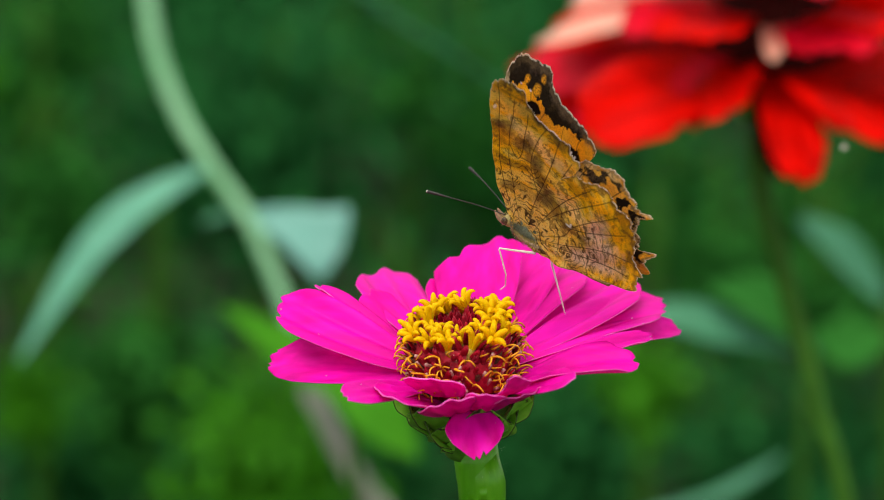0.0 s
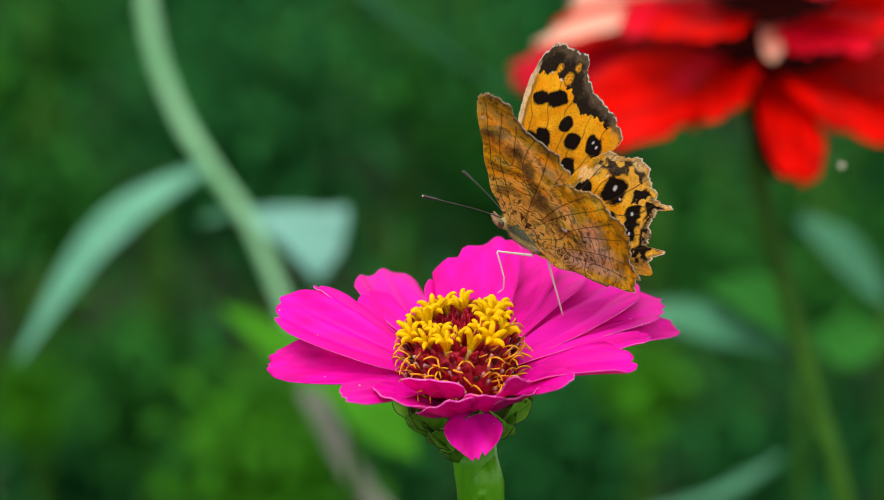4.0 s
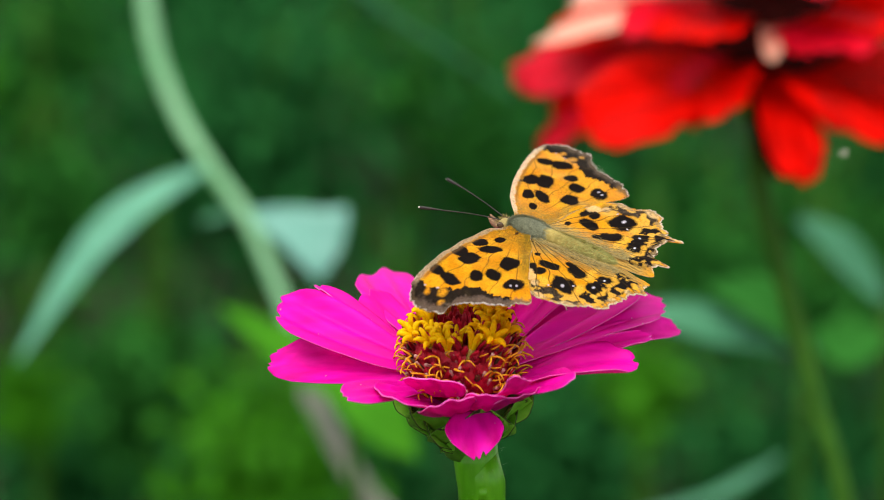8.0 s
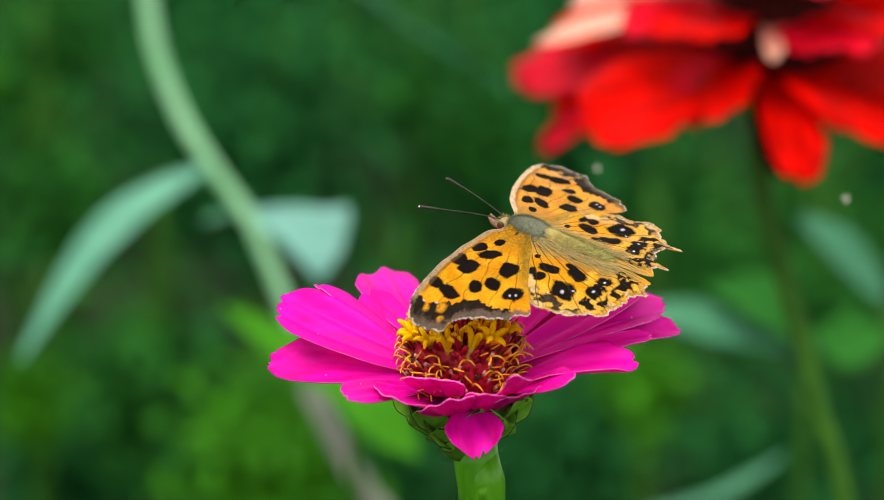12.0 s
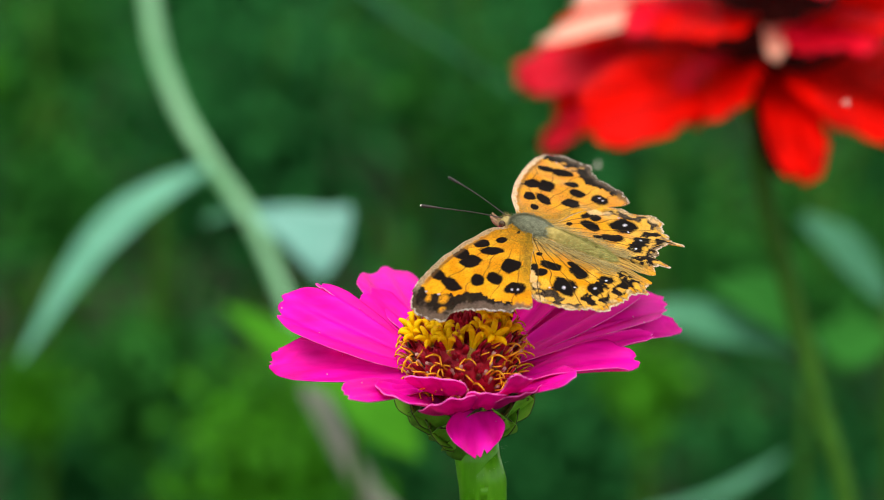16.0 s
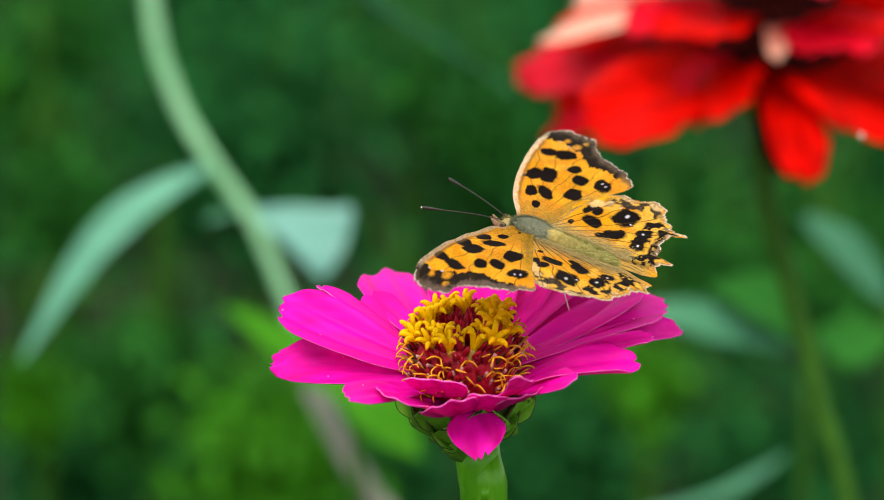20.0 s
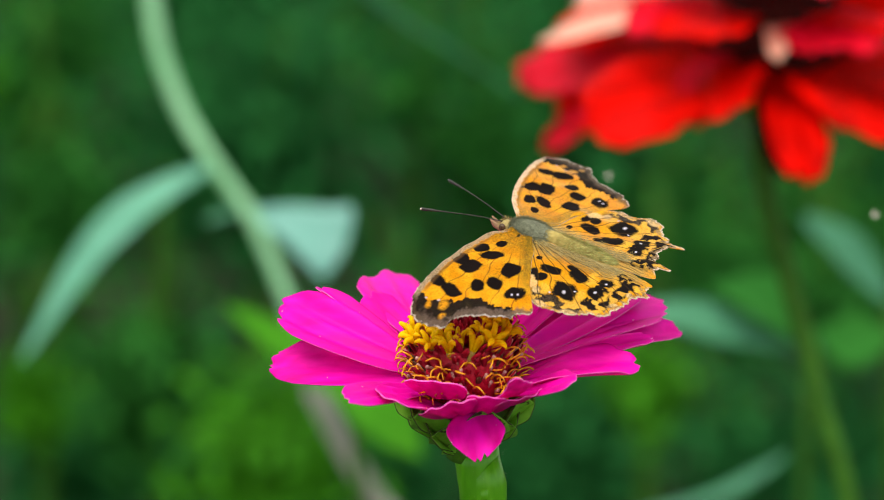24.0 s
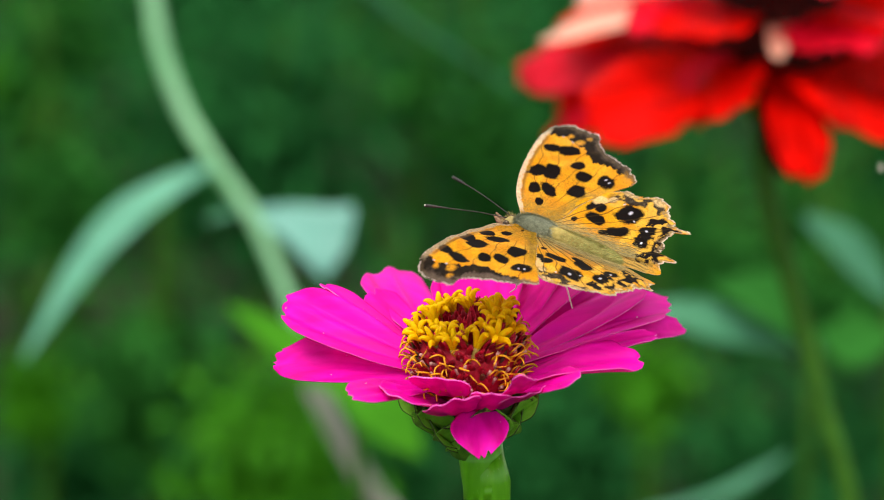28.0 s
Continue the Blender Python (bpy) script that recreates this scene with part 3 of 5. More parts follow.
# ---- the magenta zinnia ----
ZINNIA_AT = pose(0.0037, -0.0048, 0.6021, 10, 0, 0)
PETALS = [  # bearing, length, width, rise, bend, cup, roll, base radius, base height, slant of the end, sideways curve
    (168, 24.6, 9.8, 24, -40, 0.36, -22, 7, 0.6, -0.05, -0.33), (180, 24.0, 8.6, 6, -34, 0.28, -20, 7, 0, -0.03, -0.28), (212, 18.0, 6.4, 17, 4, -0.03, -6, 7, -0.2, -0.02, 0.21),
    (127, 28.3, 12.6, 18, -25, 0.06, 14, 7, 0.4, 0.03, -0.30), (151, 21.7, 3.6, 21, 0, 0.60, 11, 7, 0.2, 0.0, -0.01), (139, 16.2, 8.7, 21, 3, 0.13, -1, 7, -0.4, 0.09, -0.05),
    (83, 23.6, 13.6, 24, -8, 0.24, -6, 7, 0.2, 0.15, 0.04), (103, 15.4, 5.0, 22, 0, 0.13, 4, 7, -0.3, -0.10, 0.01), (68, 29.8, 8.6, 24, -31, 0.26, 13, 7, -0.2, 0.0, 0.10),
    (59, 31.3, 8.0, 24, -45, 0.21, 9, 7, 0.1, -0.08, 0.06), (39, 30.7, 15.1, 12, -14, 0.12, -8, 7, 0.3, 0.01, 0.21), (29, 31.1, 11.8, 13, -27, 0.23, -1, 7, 0.6, -0.12, 0.15),
    (19, 31.5, 6.0, 13, -40, 0.40, 8, 7, -0.2, -0.09, 0.23), (8, 21.3, 5.0, 16, -12, 0.26, 0, 7, -0.1, -0.03, 0.07), (-25, 19.4, 8.8, 36, -40, 0.40, 8, 7, -0.1, 0.10, 0.23),
    (-34, 14.5, 6.2, 27, 6, 0.04, 15, 7, -0.3, 0.16, -0.01), (-58, 15.4, 5.2, 23, 27, 0.18, -3, 6.5, -0.4, 0.20, -0.22), (-80, 12.2, 7.0, 32, 16, 0.16, -8, 6.2, -3.0, 0.08, -0.05),
    (-100, 13.4, 9.0, 27, 14, 0.11, 18, 6.2, -3.2, -0.09, 0.12), (-115, 8.4, 9.8, 38, 14, 0.11, 6, 7.5, -0.2, -0.03, 0.07), (-130, 14.0, 8.5, 24, 6, 0.14, -6, 6.2, -2.2, -0.01, -0.07), (-57, 11.0, 8.0, 30, 8, 0.14, 2, 6.2, -2.4, 0.0, 0.0),
    (-87, 9.0, 8.7, -8, -34, 0.14, 2, 8.6, -1.5, 0.0, 0.02)]


def grain_of(r):
    """A small rounded grain."""
    v = [(r, 0, 0), (-r, 0, 0), (0, r, 0), (0, -r, 0), (0, 0, r), (0, 0, -r)]
    return v, [(0, 2, 4), (2, 1, 4), (1, 3, 4), (3, 0, 4), (2, 0, 5), (1, 2, 5), (3, 1, 5), (0, 3, 5)]


def build_zinnia():
    fl = thing("magenta_zinnia", "magenta zinnia with a cone of yellow florets on a green stem", "flower", ZINNIA_AT, "zinnias")
    for i, (az, ln, w, rise, bend, cup, roll, r, h, skew, lean) in enumerate(PETALS):
        tip = dict(claw=0.5, blunt=0.30, point=0.62, teeth=0.09) if rise < 0 else dict(teeth=0.035, flute=0.06, full=0.72, ruffle=0.02 if ln < 16 else 0.05)
        petal("petal", fl, turn(az, r * MM, h * MM, roll), dict(length=ln * MM, width=w * MM, rise=rise, bend=bend, cup=cup, seed=100 + i, ns=30, nq=18, skew=skew, lean=lean, **tip), PETAL, PETAL_EDGE)
    # stray pollen grains and specks on the petals
    rnd = random.Random(5)
    for ob in list(fl.children):
        grains = []
        for _ in range(rnd.randint(1, 2)):
            v = ob.data.vertices[rnd.randrange(19 * 12, 19 * 30)].co
            k = rnd.uniform(0.06, 0.16) * MM
            grains.append(moved(grain_of(k), Matrix.Translation(v)))
        tagged(part("pollen", mesh_of("pollen", *joined(*grains), HAIR if rnd.random() < 0.6 else YELLOW), ob), kind="stuff")
    # the cone of the disc
    prof = [(0.5, -3), (5.2, -2.5), (7.2, 0), (7.7, 2.5), (7.3, 5), (6.3, 7), (5.0, 7.2), (3, 5.9), (0.1, 5.6)]
    part("disc", mesh_of("disc", *lathe([(r * MM, z * MM) for r, z in prof], 40, 0.12), PALEA), fl, pose(-0.7 * MM, 0, 0, 0, -5, 0), "dark crimson cone of the disc")

    lean_left = pose(-0.7 * MM, 0, 0, 0, -5, 0)

    def cone(z):
        return float(np.interp(z, [-3, 0, 2.5, 5, 7, 8, 8.4], [6.2, 7.4, 7.7, 7.3, 6.3, 4.8, 1.9]))

    rnd = random.Random(11)
    # crimson scales between the florets
    scale = blade(3.2 * MM, 1.05 * MM, 50, 25, 0.5, 5, 5, 3, claw=0.7, blunt=0.1, teeth=0.2, thick=0.12 * MM, point=0.75)
    scales = [mesh_of("palea", *scale, PALEA), mesh_of("palea", *scale, HUSK)]
    for i in range(254):
        z = -1.4 + 9.0 * (i + rnd.random()) / 254
        az = i * 137.5 + rnd.uniform(-8, 8)
        dark = z < 6.0 and rnd.random() < 0.16
        part("palea", scales[1 if dark else 0], fl, lean_left @ turn(az, (cone(z) - 0.5) * MM, z * MM) @ pose(0, 0, 0, rnd.uniform(-25, 25), rnd.uniform(-16, 16) - max(0, z - 5.5) * 14 + (18 if z > 5.2 else 0), rnd.uniform(-20, 20)))
    for i in range(46):  # upright ones in the hollow of the top
        r = 4.6 * math.sqrt((i + 0.5) / 46)
        part("palea", scales[0], fl, lean_left @ turn(i * 137.5, (r - 0.6) * MM, (5.5 + 0.25 * r) * MM) @ pose(0, 0, 0, rnd.uniform(-20, 20), rnd.uniform(-38, -8), 0))
    # open florets: a tube with five thick recurved lobes
    lobes = []
    for k in range(5):
        t = [(0.25 * MM, 0, -0.2 * MM), (0.55 * MM, 0, 1.1 * MM), (0.95 * MM, 0, 2.3 * MM), (1.6 * MM, 0, 3.1 * MM), (2.3 * MM, 0, 3.2 * MM), (2.7 * MM, 0, 2.9 * MM)]
        lobe = tube(t, [0.28 * MM, 0.36 * MM, 0.48 * MM, 0.56 * MM, 0.54 * MM, 0.42 * MM, 0.12 * MM], 8, 12)
        lobes.append(moved(lobe, pose(0, 0, 0, 0, 0, k * 72 + 7 * (k % 2))))
    star = mesh_of("floret", *joined(*lobes), YELLOW)
    throat = mesh_of("floret_tube", *tube([(0, 0, -3.0 * MM), (0, 0, -1 * MM), (0, 0, 0.15 * MM)], [0.40 * MM, 0.50 * MM, 0.66 * MM], 8), TUBE)
    for ring, (count, z, out, lean) in enumerate(((14, 7.0, 0.5, 24), (11, 7.6, -0.6, 4))):
        for i in range(count):
            az = i * 360 / count + ring * 9 + rnd.uniform(-7, 7)
            zz = z + rnd.uniform(-0.5, 0.7)
            m = lean_left @ turn(az, (cone(min(z, 7.2)) + out - 0.6 + rnd.uniform(-0.35, 0.35)) * MM, zz * MM) @ pose(0, 0, 0, rnd.uniform(-22, 22), lean + rnd.uniform(-20, 20), rnd.uniform(0, 72))
            k = rnd.uniform(0.68, 0.92)
            f = part("floret", star, fl, m @ Matrix.Diagonal((k, k, k, 1)), "yellow five-lobed disc floret")
            part("floret_tube", throat, f)
    # spent florets lower down: thin curling orange styles
    hooks = []
    for s in (1, -1, 0):
        pts = [(0, 0, 0), (0.7 * MM, 0.1 * MM, 0.7 * MM), (1.5 * MM, 0.45 * MM * s, 1.15 * MM), (2.1 * MM, 1.0 * MM * s, 0.9 * MM), (2.2 * MM, 1.4 * MM * s, 0.35 * MM)]
        hooks.append(tube(pts, [0.16 * MM, 0.16 * MM, 0.14 * MM, 0.10 * MM], 5, 9))
    fork = mesh_of("style", *joined(hooks[0], hooks[1]), STYLE)
    single = mesh_of("style", *hooks[0], STYLE)
    for i in range(130):
        z = -0.8 + 7.6 * (i + rnd.random()) / 130
        az = i * 137.5 + 40 + rnd.uniform(-15, 15)
        k = rnd.uniform(0.7, 1.15)
        part("style", fork if rnd.random() < 0.5 else single, fl, lean_left @ turn(az, (cone(z) + 0.3) * MM, z * MM) @ pose(0, 0, 0, rnd.uniform(-70, 70), rnd.uniform(-25, 15), rnd.uniform(-15, 15)) @ Matrix.Diagonal((k, k, k, 1)), "orange curling style")
    # pale tubes of the spent florets
    spent = mesh_of("floret_tube", *tube([(0, 0, -1.2 * MM), (0, 0, 0.4 * MM), (0, 0, 1.5 * MM)], [0.20 * MM, 0.22 * MM, 0.27 * MM], 8), PINK_TUBE)
    for i in range(60):
        z = -0.4 + 6.2 * (i + rnd.random()) / 60
        part("floret_tube", spent, fl, lean_left @ turn(i * 137.5 + 70 + rnd.uniform(-12, 12), (cone(z) + 0.1) * MM, z * MM) @ pose(0, 0, 0, rnd.uniform(-15, 15), rnd.uniform(25, 60), 0), "pale pink withered floret tube")
    # overlapping bracts under the petals
    shifted = Matrix.Translation((-0.7 * MM, 0, 0))
    part("calyx", mesh_of("calyx", *lathe([(2.9 * MM, -13.2 * MM), (3.1 * MM, -12.0 * MM), (4.3 * MM, -9.8 * MM), (6.0 * MM, -7.2 * MM), (6.8 * MM, -5.6 * MM), (6.6 * MM, -4.4 * MM), (5.0 * MM, -3.4 * MM)], 30, 0.06), BRACT), fl, shifted)
    for row, (count, r, h, ln, w, rise, bend) in enumerate(((9, 5.9, -6.9, 7.8, 8.6, 50, 14), (8, 4.5, -9.4, 7.0, 8.2, 49, 12), (6, 2.9, -11.4, 4.4, 6.0, 52, 8))):
        for i in range(count):
            az = i * 360 / count + row * 20 - 76
            petal("bract", fl, shifted @ turn(az, r * MM, h * MM, (i % 3 - 1) * 5), dict(length=ln * MM, width=w * MM, rise=rise, bend=bend, cup=-0.34, seed=60 + row * 20 + i, ns=10, nq=10, claw=0.85, blunt=0.28, teeth=0.015, thick=0.16 * MM, ruffle=0.05, point=0.5), BRACT_SCALE, BRACT_RIM)
    inv = ZINNIA_AT.inverted()
    line = [ZINNIA_AT @ Vector((0.0010, 0, -0.0122)), (0.0052, -0.0031, 0.5860), (0.0056, -0.0032, 0.582), (0.006, -0.0033, 0.56), (0.006, -0.0033, 0.3), (0.006, -0.0033, -0.01)]
    part("stem", mesh_of("stem", *tube([inv @ Vector(p) for p in line], [0.0034, 0.0030, 0.0031, 0.0032, 0.0034, 0.0036], 56, 300, 0.014), STEM), fl, None, "thick ribbed green stem")
    # fine pale hairs along the stem
    pieces = []
    for i in range(420):
        z = rnd.uniform(0.545, 0.592)
        a = rnd.uniform(0, 6.28)
        r = 0.0031
        p = Vector((0.0058 + r * math.cos(a), -0.0032 + r * math.sin(a), z))
        d = Vector((math.cos(a), math.sin(a), rnd.uniform(-0.3, 0.5))) * rnd.uniform(0.3, 0.8) * MM
        s = Vector((-math.sin(a), math.cos(a), 0)) * 0.03 * MM
        pieces.append(([p + s, p - s, p + d], [(0, 1, 2)]))
    hairs = part("stem_hair", mesh_of("stem_hair", *moved(joined(*pieces), inv), HAIR), fl)
    tagged(hairs, kind="stuff")
    return fl


zinnia = build_zinnia()

# ---- the butterfly ----
# wing outlines and marks: forward and outward from the hinge, in millimetres
FORE_EDGE = [(-1.8, -1.9), (0.7, -1.9), (1.9, 0.6), (3.4, 2.7), (4.7, 5.2), (5.7, 8.0), (6.5, 11.2), (7.0, 14.2), (7.3, 17.2), (7.4, 20.0), (7.2, 22.6), (6.7, 24.7), (5.9, 25.8), (5.0, 26.5), (3.3, 26.7), (1.5, 26.5), (-0.3, 26.2),
             (-0.7, 24.6), (-1.8, 23.1), (-3.2, 21.9), (-5.1, 21.2), (-6.7, 20.4), (-8.1, 20.1), (-8.5, 18.8), (-9.8, 17.4), (-9.8, 16.4), (-8.9, 14.7), (-7.4, 12.0), (-6.3, 9.4), (-5.0, 6.2), (-4.1, 3.2), (-2.8, 1.0)]
# the left forewing is slimmer in front
FORE_SLIM = [(-1.8, -1.9), (0.6, -1.9), (1.5, 0.7), (2.9, 2.8), (4.3, 6.0), (5.3, 10.4), (5.9, 14.4), (6.2, 18.2), (6.3, 21.4), (5.9, 24.0), (5.1, 25.8), (3.9, 26.6), (2.4, 26.8), (0.8, 26.7), (-0.5, 26.3)] + FORE_EDGE[17:]
HIND_EDGE = [(-1.8, 0.3), (-2.2, 2.0), (-3.0, 4.4), (-4.2, 7.8), (-5.6, 10.6), (-7.5, 13.3), (-9.0, 14.6), (-10.0, 14.9), (-12.0, 14.7), (-14.2, 15.5), (-16.3, 14.7), (-16.9, 13.6), (-17.3, 12.9), (-18.5, 11.7), (-18.7, 10.9),
             (-19.6, 10.6), (-21.4, 10.75), (-21.5, 10.2), (-19.7, 9.6), (-19.6, 8.6), (-19.0, 7.4), (-19.4, 6.2), (-19.8, 5.5), (-19.7, 4.6), (-20.0, 3.9), (-21.0, 4.0), (-22.3, 3.9), (-21.2, 2.7), (-20.8, 1.6), (-21.8, 0.2), (-19.5, -0.7), (-14.9, -1.6), (-10, -2.5), (-6, -2.8), (-2.4, -2.0)]
# the left hindwing has lost its thin tail
HIND_WORN = HIND_EDGE[:8] + [(-11.0, 15.0), (-12.4, 15.1), (-14.2, 15.2), (-16.0, 13.9), (-17.2, 12.8), (-19.0, 12.3), (-19.9, 10.6), (-20.4, 9.4), (-20.6, 8.2), (-20.9, 6.9), (-20.8, 5.6), (-21.8, 4.4), (-22.8, 3.4), (-21.6, 2.4)] + HIND_EDGE[-6:]
# each mark: forward, outward, half length, half width, turn
FORE_SPOTS = [(2.6, 7.2, 1.0, 0.80, 52), (0.62, 4.7, 0.80, 0.5, 62), (0.65, 8.0, 1.45, 0.85, 48), (3.9, 11.5, 1.5, 0.95, 120), (2.0, 12.3, 1.5, 1.12, 75),
              (-3.3, 9.7, 1.35, 1.15, 85), (-0.8, 16.0, 1.0, 0.86, 97), (-2.65, 13.9, 1.2, 0.95, 91), (-6.1, 14.6, 1.3, 1.08, 80), (4.6, 18.1, 1.0, 0.9, 120), (2.1, 18.8, 1.35, 0.95, 150)]
# inner bound of the dark wing tip and border, from the front edge to the rear corner
FORE_BORDER = [(8.5, 21.0), (5.8, 21.5), (4.6, 21.8), (3.9, 22.3), (3.0, 22.0), (2.4, 21.4), (1.3, 21.1), (0.2, 20.7), (-0.6, 19.5), (-1.3, 18.8), (-3.2, 18.2), (-4.4, 18.5), (-5.6, 18.6), (-6.4, 18.1), (-7.3, 17.6), (-8.0, 18.5), (-8.6, 20.5), (-4.0, 32.0), (9.0, 32.0)]
FORE_GOLD = [(1.6, 22.3, 0.72, 0.5, 100), (3.5, 23.1, 0.5, 0.3, 90), (0.8, 24.3, 0.5, 0.35, 80), (-8.3, 18.4, 0.7, 0.5, 56), (-8.6, 16.6, 0.9, 0.4, 56)]
FORE_BROWN = [(3.0, 26.2, 4.0, 0.8, 0), (6.4, 24.6, 1.5, 0.5, 110), (-0.4, 25.2, 1.3, 0.5, 95), (-2.6, 21.6, 1.3, 0.35, 142), (-5.9, 20.2, 1.2, 0.4, 160), (-7.9, 19.4, 0.6, 0.4, 110)]
WHITE_FORE = [(4.4, 22.2, 0.15, 0.10, 37), (2.6, 21.7, 0.15, 0.10, 37), (-5.9, 15.1, 0.22, 0.14, 110), (-6.6, 14.6, 0.22, 0.14, 105)]
HIND_SPOTS = [(-8.2, 5.8, 1.3, 0.85, 22), (-7.65, 8.5, 0.85, 0.68, 107), (-12.4, 5.0, 1.5, 0.95, 150), (-11.9, 9.6, 1.75, 1.45, 119), (-15.9, 7.4, 1.2, 1.0, 139), (-16.4, 4.3, 1.05, 0.85, 43), (-5.4, 4.0, 0.5, 0.42, 85), (-11.0, 3.8, 0.9, 0.5, 160)]
HIND_DARK = [(-6.3, 8.0, 0.8, 0.5, 106), (-9.3, 12.6, 1.5, 0.75, 112), (-11.2, 12.4, 1.2, 0.7, 170), (-12.6, 13.6, 1.5, 0.6, 158), (-15.6, 11.2, 1.4, 1.0, 60), (-17.0, 10.0, 1.3, 1.0, 47), (-15.3, 13.0, 1.0, 0.7, 47), (-18.5, 8.0, 1.0, 0.75, 85), (-19.0, 5.7, 1.0, 0.7, 90), (-18.8, 3.6, 0.7, 0.6, 112), (-19.4, 1.8, 0.9, 0.5, 150), (-17.5, 1.6, 0.8, 0.4, 82)]
HIND_GOLD = [(-13.2, 11.3, 0.95, 0.62, 55), (-14.2, 9.1, 1.0, 0.6, 100), (-16.3, 12.6, 0.6, 0.5, 50), (-17.3, 7.9, 1.0, 0.5, 92), (-17.7, 4.8, 1.0, 0.42, 82), (-14.1, 5.0, 1.2, 0.62, 80), (-14.0, 2.9, 0.9, 0.4, 70), (-17.2, 2.9, 0.6, 0.3, 100), (-18.0, 11.6, 0.5, 0.35, 50), (-21.0, 2.7, 0.7, 0.5, 20), (-9.3, 10.9, 0.9, 0.5, 119)]
WHITE_HIND = [(-12.0, 10.0, 0.36, 0.24, 101), (-13.2, 8.7, 0.17, 0.1, 46), (-15.9, 7.4, 0.22, 0.15, 71), (-16.4, 4.5, 0.18, 0.12, 82), (-10.3, 11.3, 0.16, 0.09, 113)]
BUFF_HIND = [(-6.8, 10.3, 1.0, 0.75, 130), (-8.2, 11.4, 0.7, 0.4, 109), (-10.2, 14.2, 0.9, 0.4, 175), (-14.4, 14.6, 1.1, 0.5, 25), (-17.4, 12.4, 0.7, 0.35, 50), (-20.4, 10.4, 1.0, 0.3, 176), (-19.4, 8.9, 0.5, 0.3, 55), (-20.2, 4.9, 0.4, 0.3, 107)]
UNDER_DARK = [(-0.7, 16.4, 1.31, 0.93, 111), (-2.8, 13.9, 1.49, 0.97, 99), (3.9, 17.7, 2.06, 0.64, 152), (-2.6, 21.9, 0.93, 0.78, 138), (-6.5, 19.3, 1.08, 0.71, 12), (-4.6, 8.0, 1.8, 1.14, 137), (2.2, 6.9, 1.42, 0.65, 147), (-8.9, 5.2, 0.87, 0.41, 146)]
UNDER_PINK = [(-14.1, 6.6, 2.69, 1.78, 100), (-15.8, 4.0, 2.66, 2.05, 162), (-13.1, 0.9, 4.83, 1.36, 171)]
COMMA = [(-9.2, 5.4, 0.42, 0.15, 20), (-9.6, 5.7, 0.15, 0.25, 10)]


def value_noise(x, y, seed=0):
    """Smooth random numbers from 0 to 1 over the plane, one cell a unit."""
    xi, yi = np.floor(x).astype(np.int64), np.floor(y).astype(np.int64)
    fx, fy = x - xi, y - yi
    fx, fy = fx * fx * (3 - 2 * fx), fy * fy * (3 - 2 * fy)

    def h(a, b):
        n = (a * 374761393 + b * 668265263 + seed * 1442695) & 0x7FFFFFFF
        n = ((n ^ (n >> 13)) * 1274126177) & 0x7FFFFFFF
        return ((n ^ (n >> 16)) & 0xFFFF) / 65535.0

    return (h(xi, yi) * (1 - fx) + h(xi + 1, yi) * fx) * (1 - fy) + (h(xi, yi + 1) * (1 - fx) + h(xi + 1, yi + 1) * fx) * fy


def inside(spots, u, v, soft=0.12, seed=1, fray=0.55):
    """How far each point lies within any of the spots, 0 to 1, with uneven edges."""
    best = np.zeros_like(u)
    edge = (value_noise(u * 1.1, v * 1.1, seed) - 0.5) * fray + (value_noise(u * 5, v * 5, seed + 1) - 0.5) * 0.20
    for cu, cv, a, b, ang in spots:
        c, s = math.cos(radians(ang)), math.sin(radians(ang))
        x, y = (u - cu) * c + (v - cv) * s, -(u - cu) * s + (v - cv) * c
        r = (np.abs(x / a) ** 2.4 + np.abs(y / b) ** 2.4) ** (1 / 2.4) + edge
        best = np.maximum(best, np.clip((1.25 - r) / soft / 2 + 0.5, 0, 1))
    return best


def over(base, colour, amount):
    return base * (1 - amount[:, None]) + np.array(colour)[None, :] * amount[:, None]


def vein_lines(u, v, u0, v0, angles, width):
    """Veins that fan out from a root."""
    a = np.degrees(np.arctan2(v - v0, u - u0)) + (value_noise(u * 0.4, v * 0.4, 9) - 0.5) * 5
    r = np.hypot(u - u0, v - v0)
    best = np.zeros_like(u)
    for g in angles:
        best = np.maximum(best, np.clip(1 - np.abs(np.radians(a - g)) * r / width, 0, 1))
    return best


def from_lines(u, v, lines):
    """Distance to the nearest of several bent lines."""
    best = np.full_like(u, 99.0)
    for line in lines:
        p = [(q.x, q.y) for q in curve_points([(a, b, 0) for a, b in line], 8 * (len(line) - 1))]
        for (ax, ay), (bx, by) in zip(p, p[1:]):
            dx, dy = bx - ax, by - ay
            t = np.clip(((u - ax) * dx + (v - ay) * dy) / (dx * dx + dy * dy), 0, 1)
            best = np.minimum(best, np.hypot(u - ax - t * dx, v - ay - t * dy))
    return best


def within(u, v, line):
    """Whether each point lies inside a closed line."""
    hit = np.zeros(len(u), bool)
    for (ax, ay), (bx, by) in zip(line, line[1:] + line[:1]):
        cross = (ay > v) != (by > v)
        hit ^= cross & (u < (bx - ax) * (v - ay) / ((by - ay) or 1e-9) + ax)
    return hit


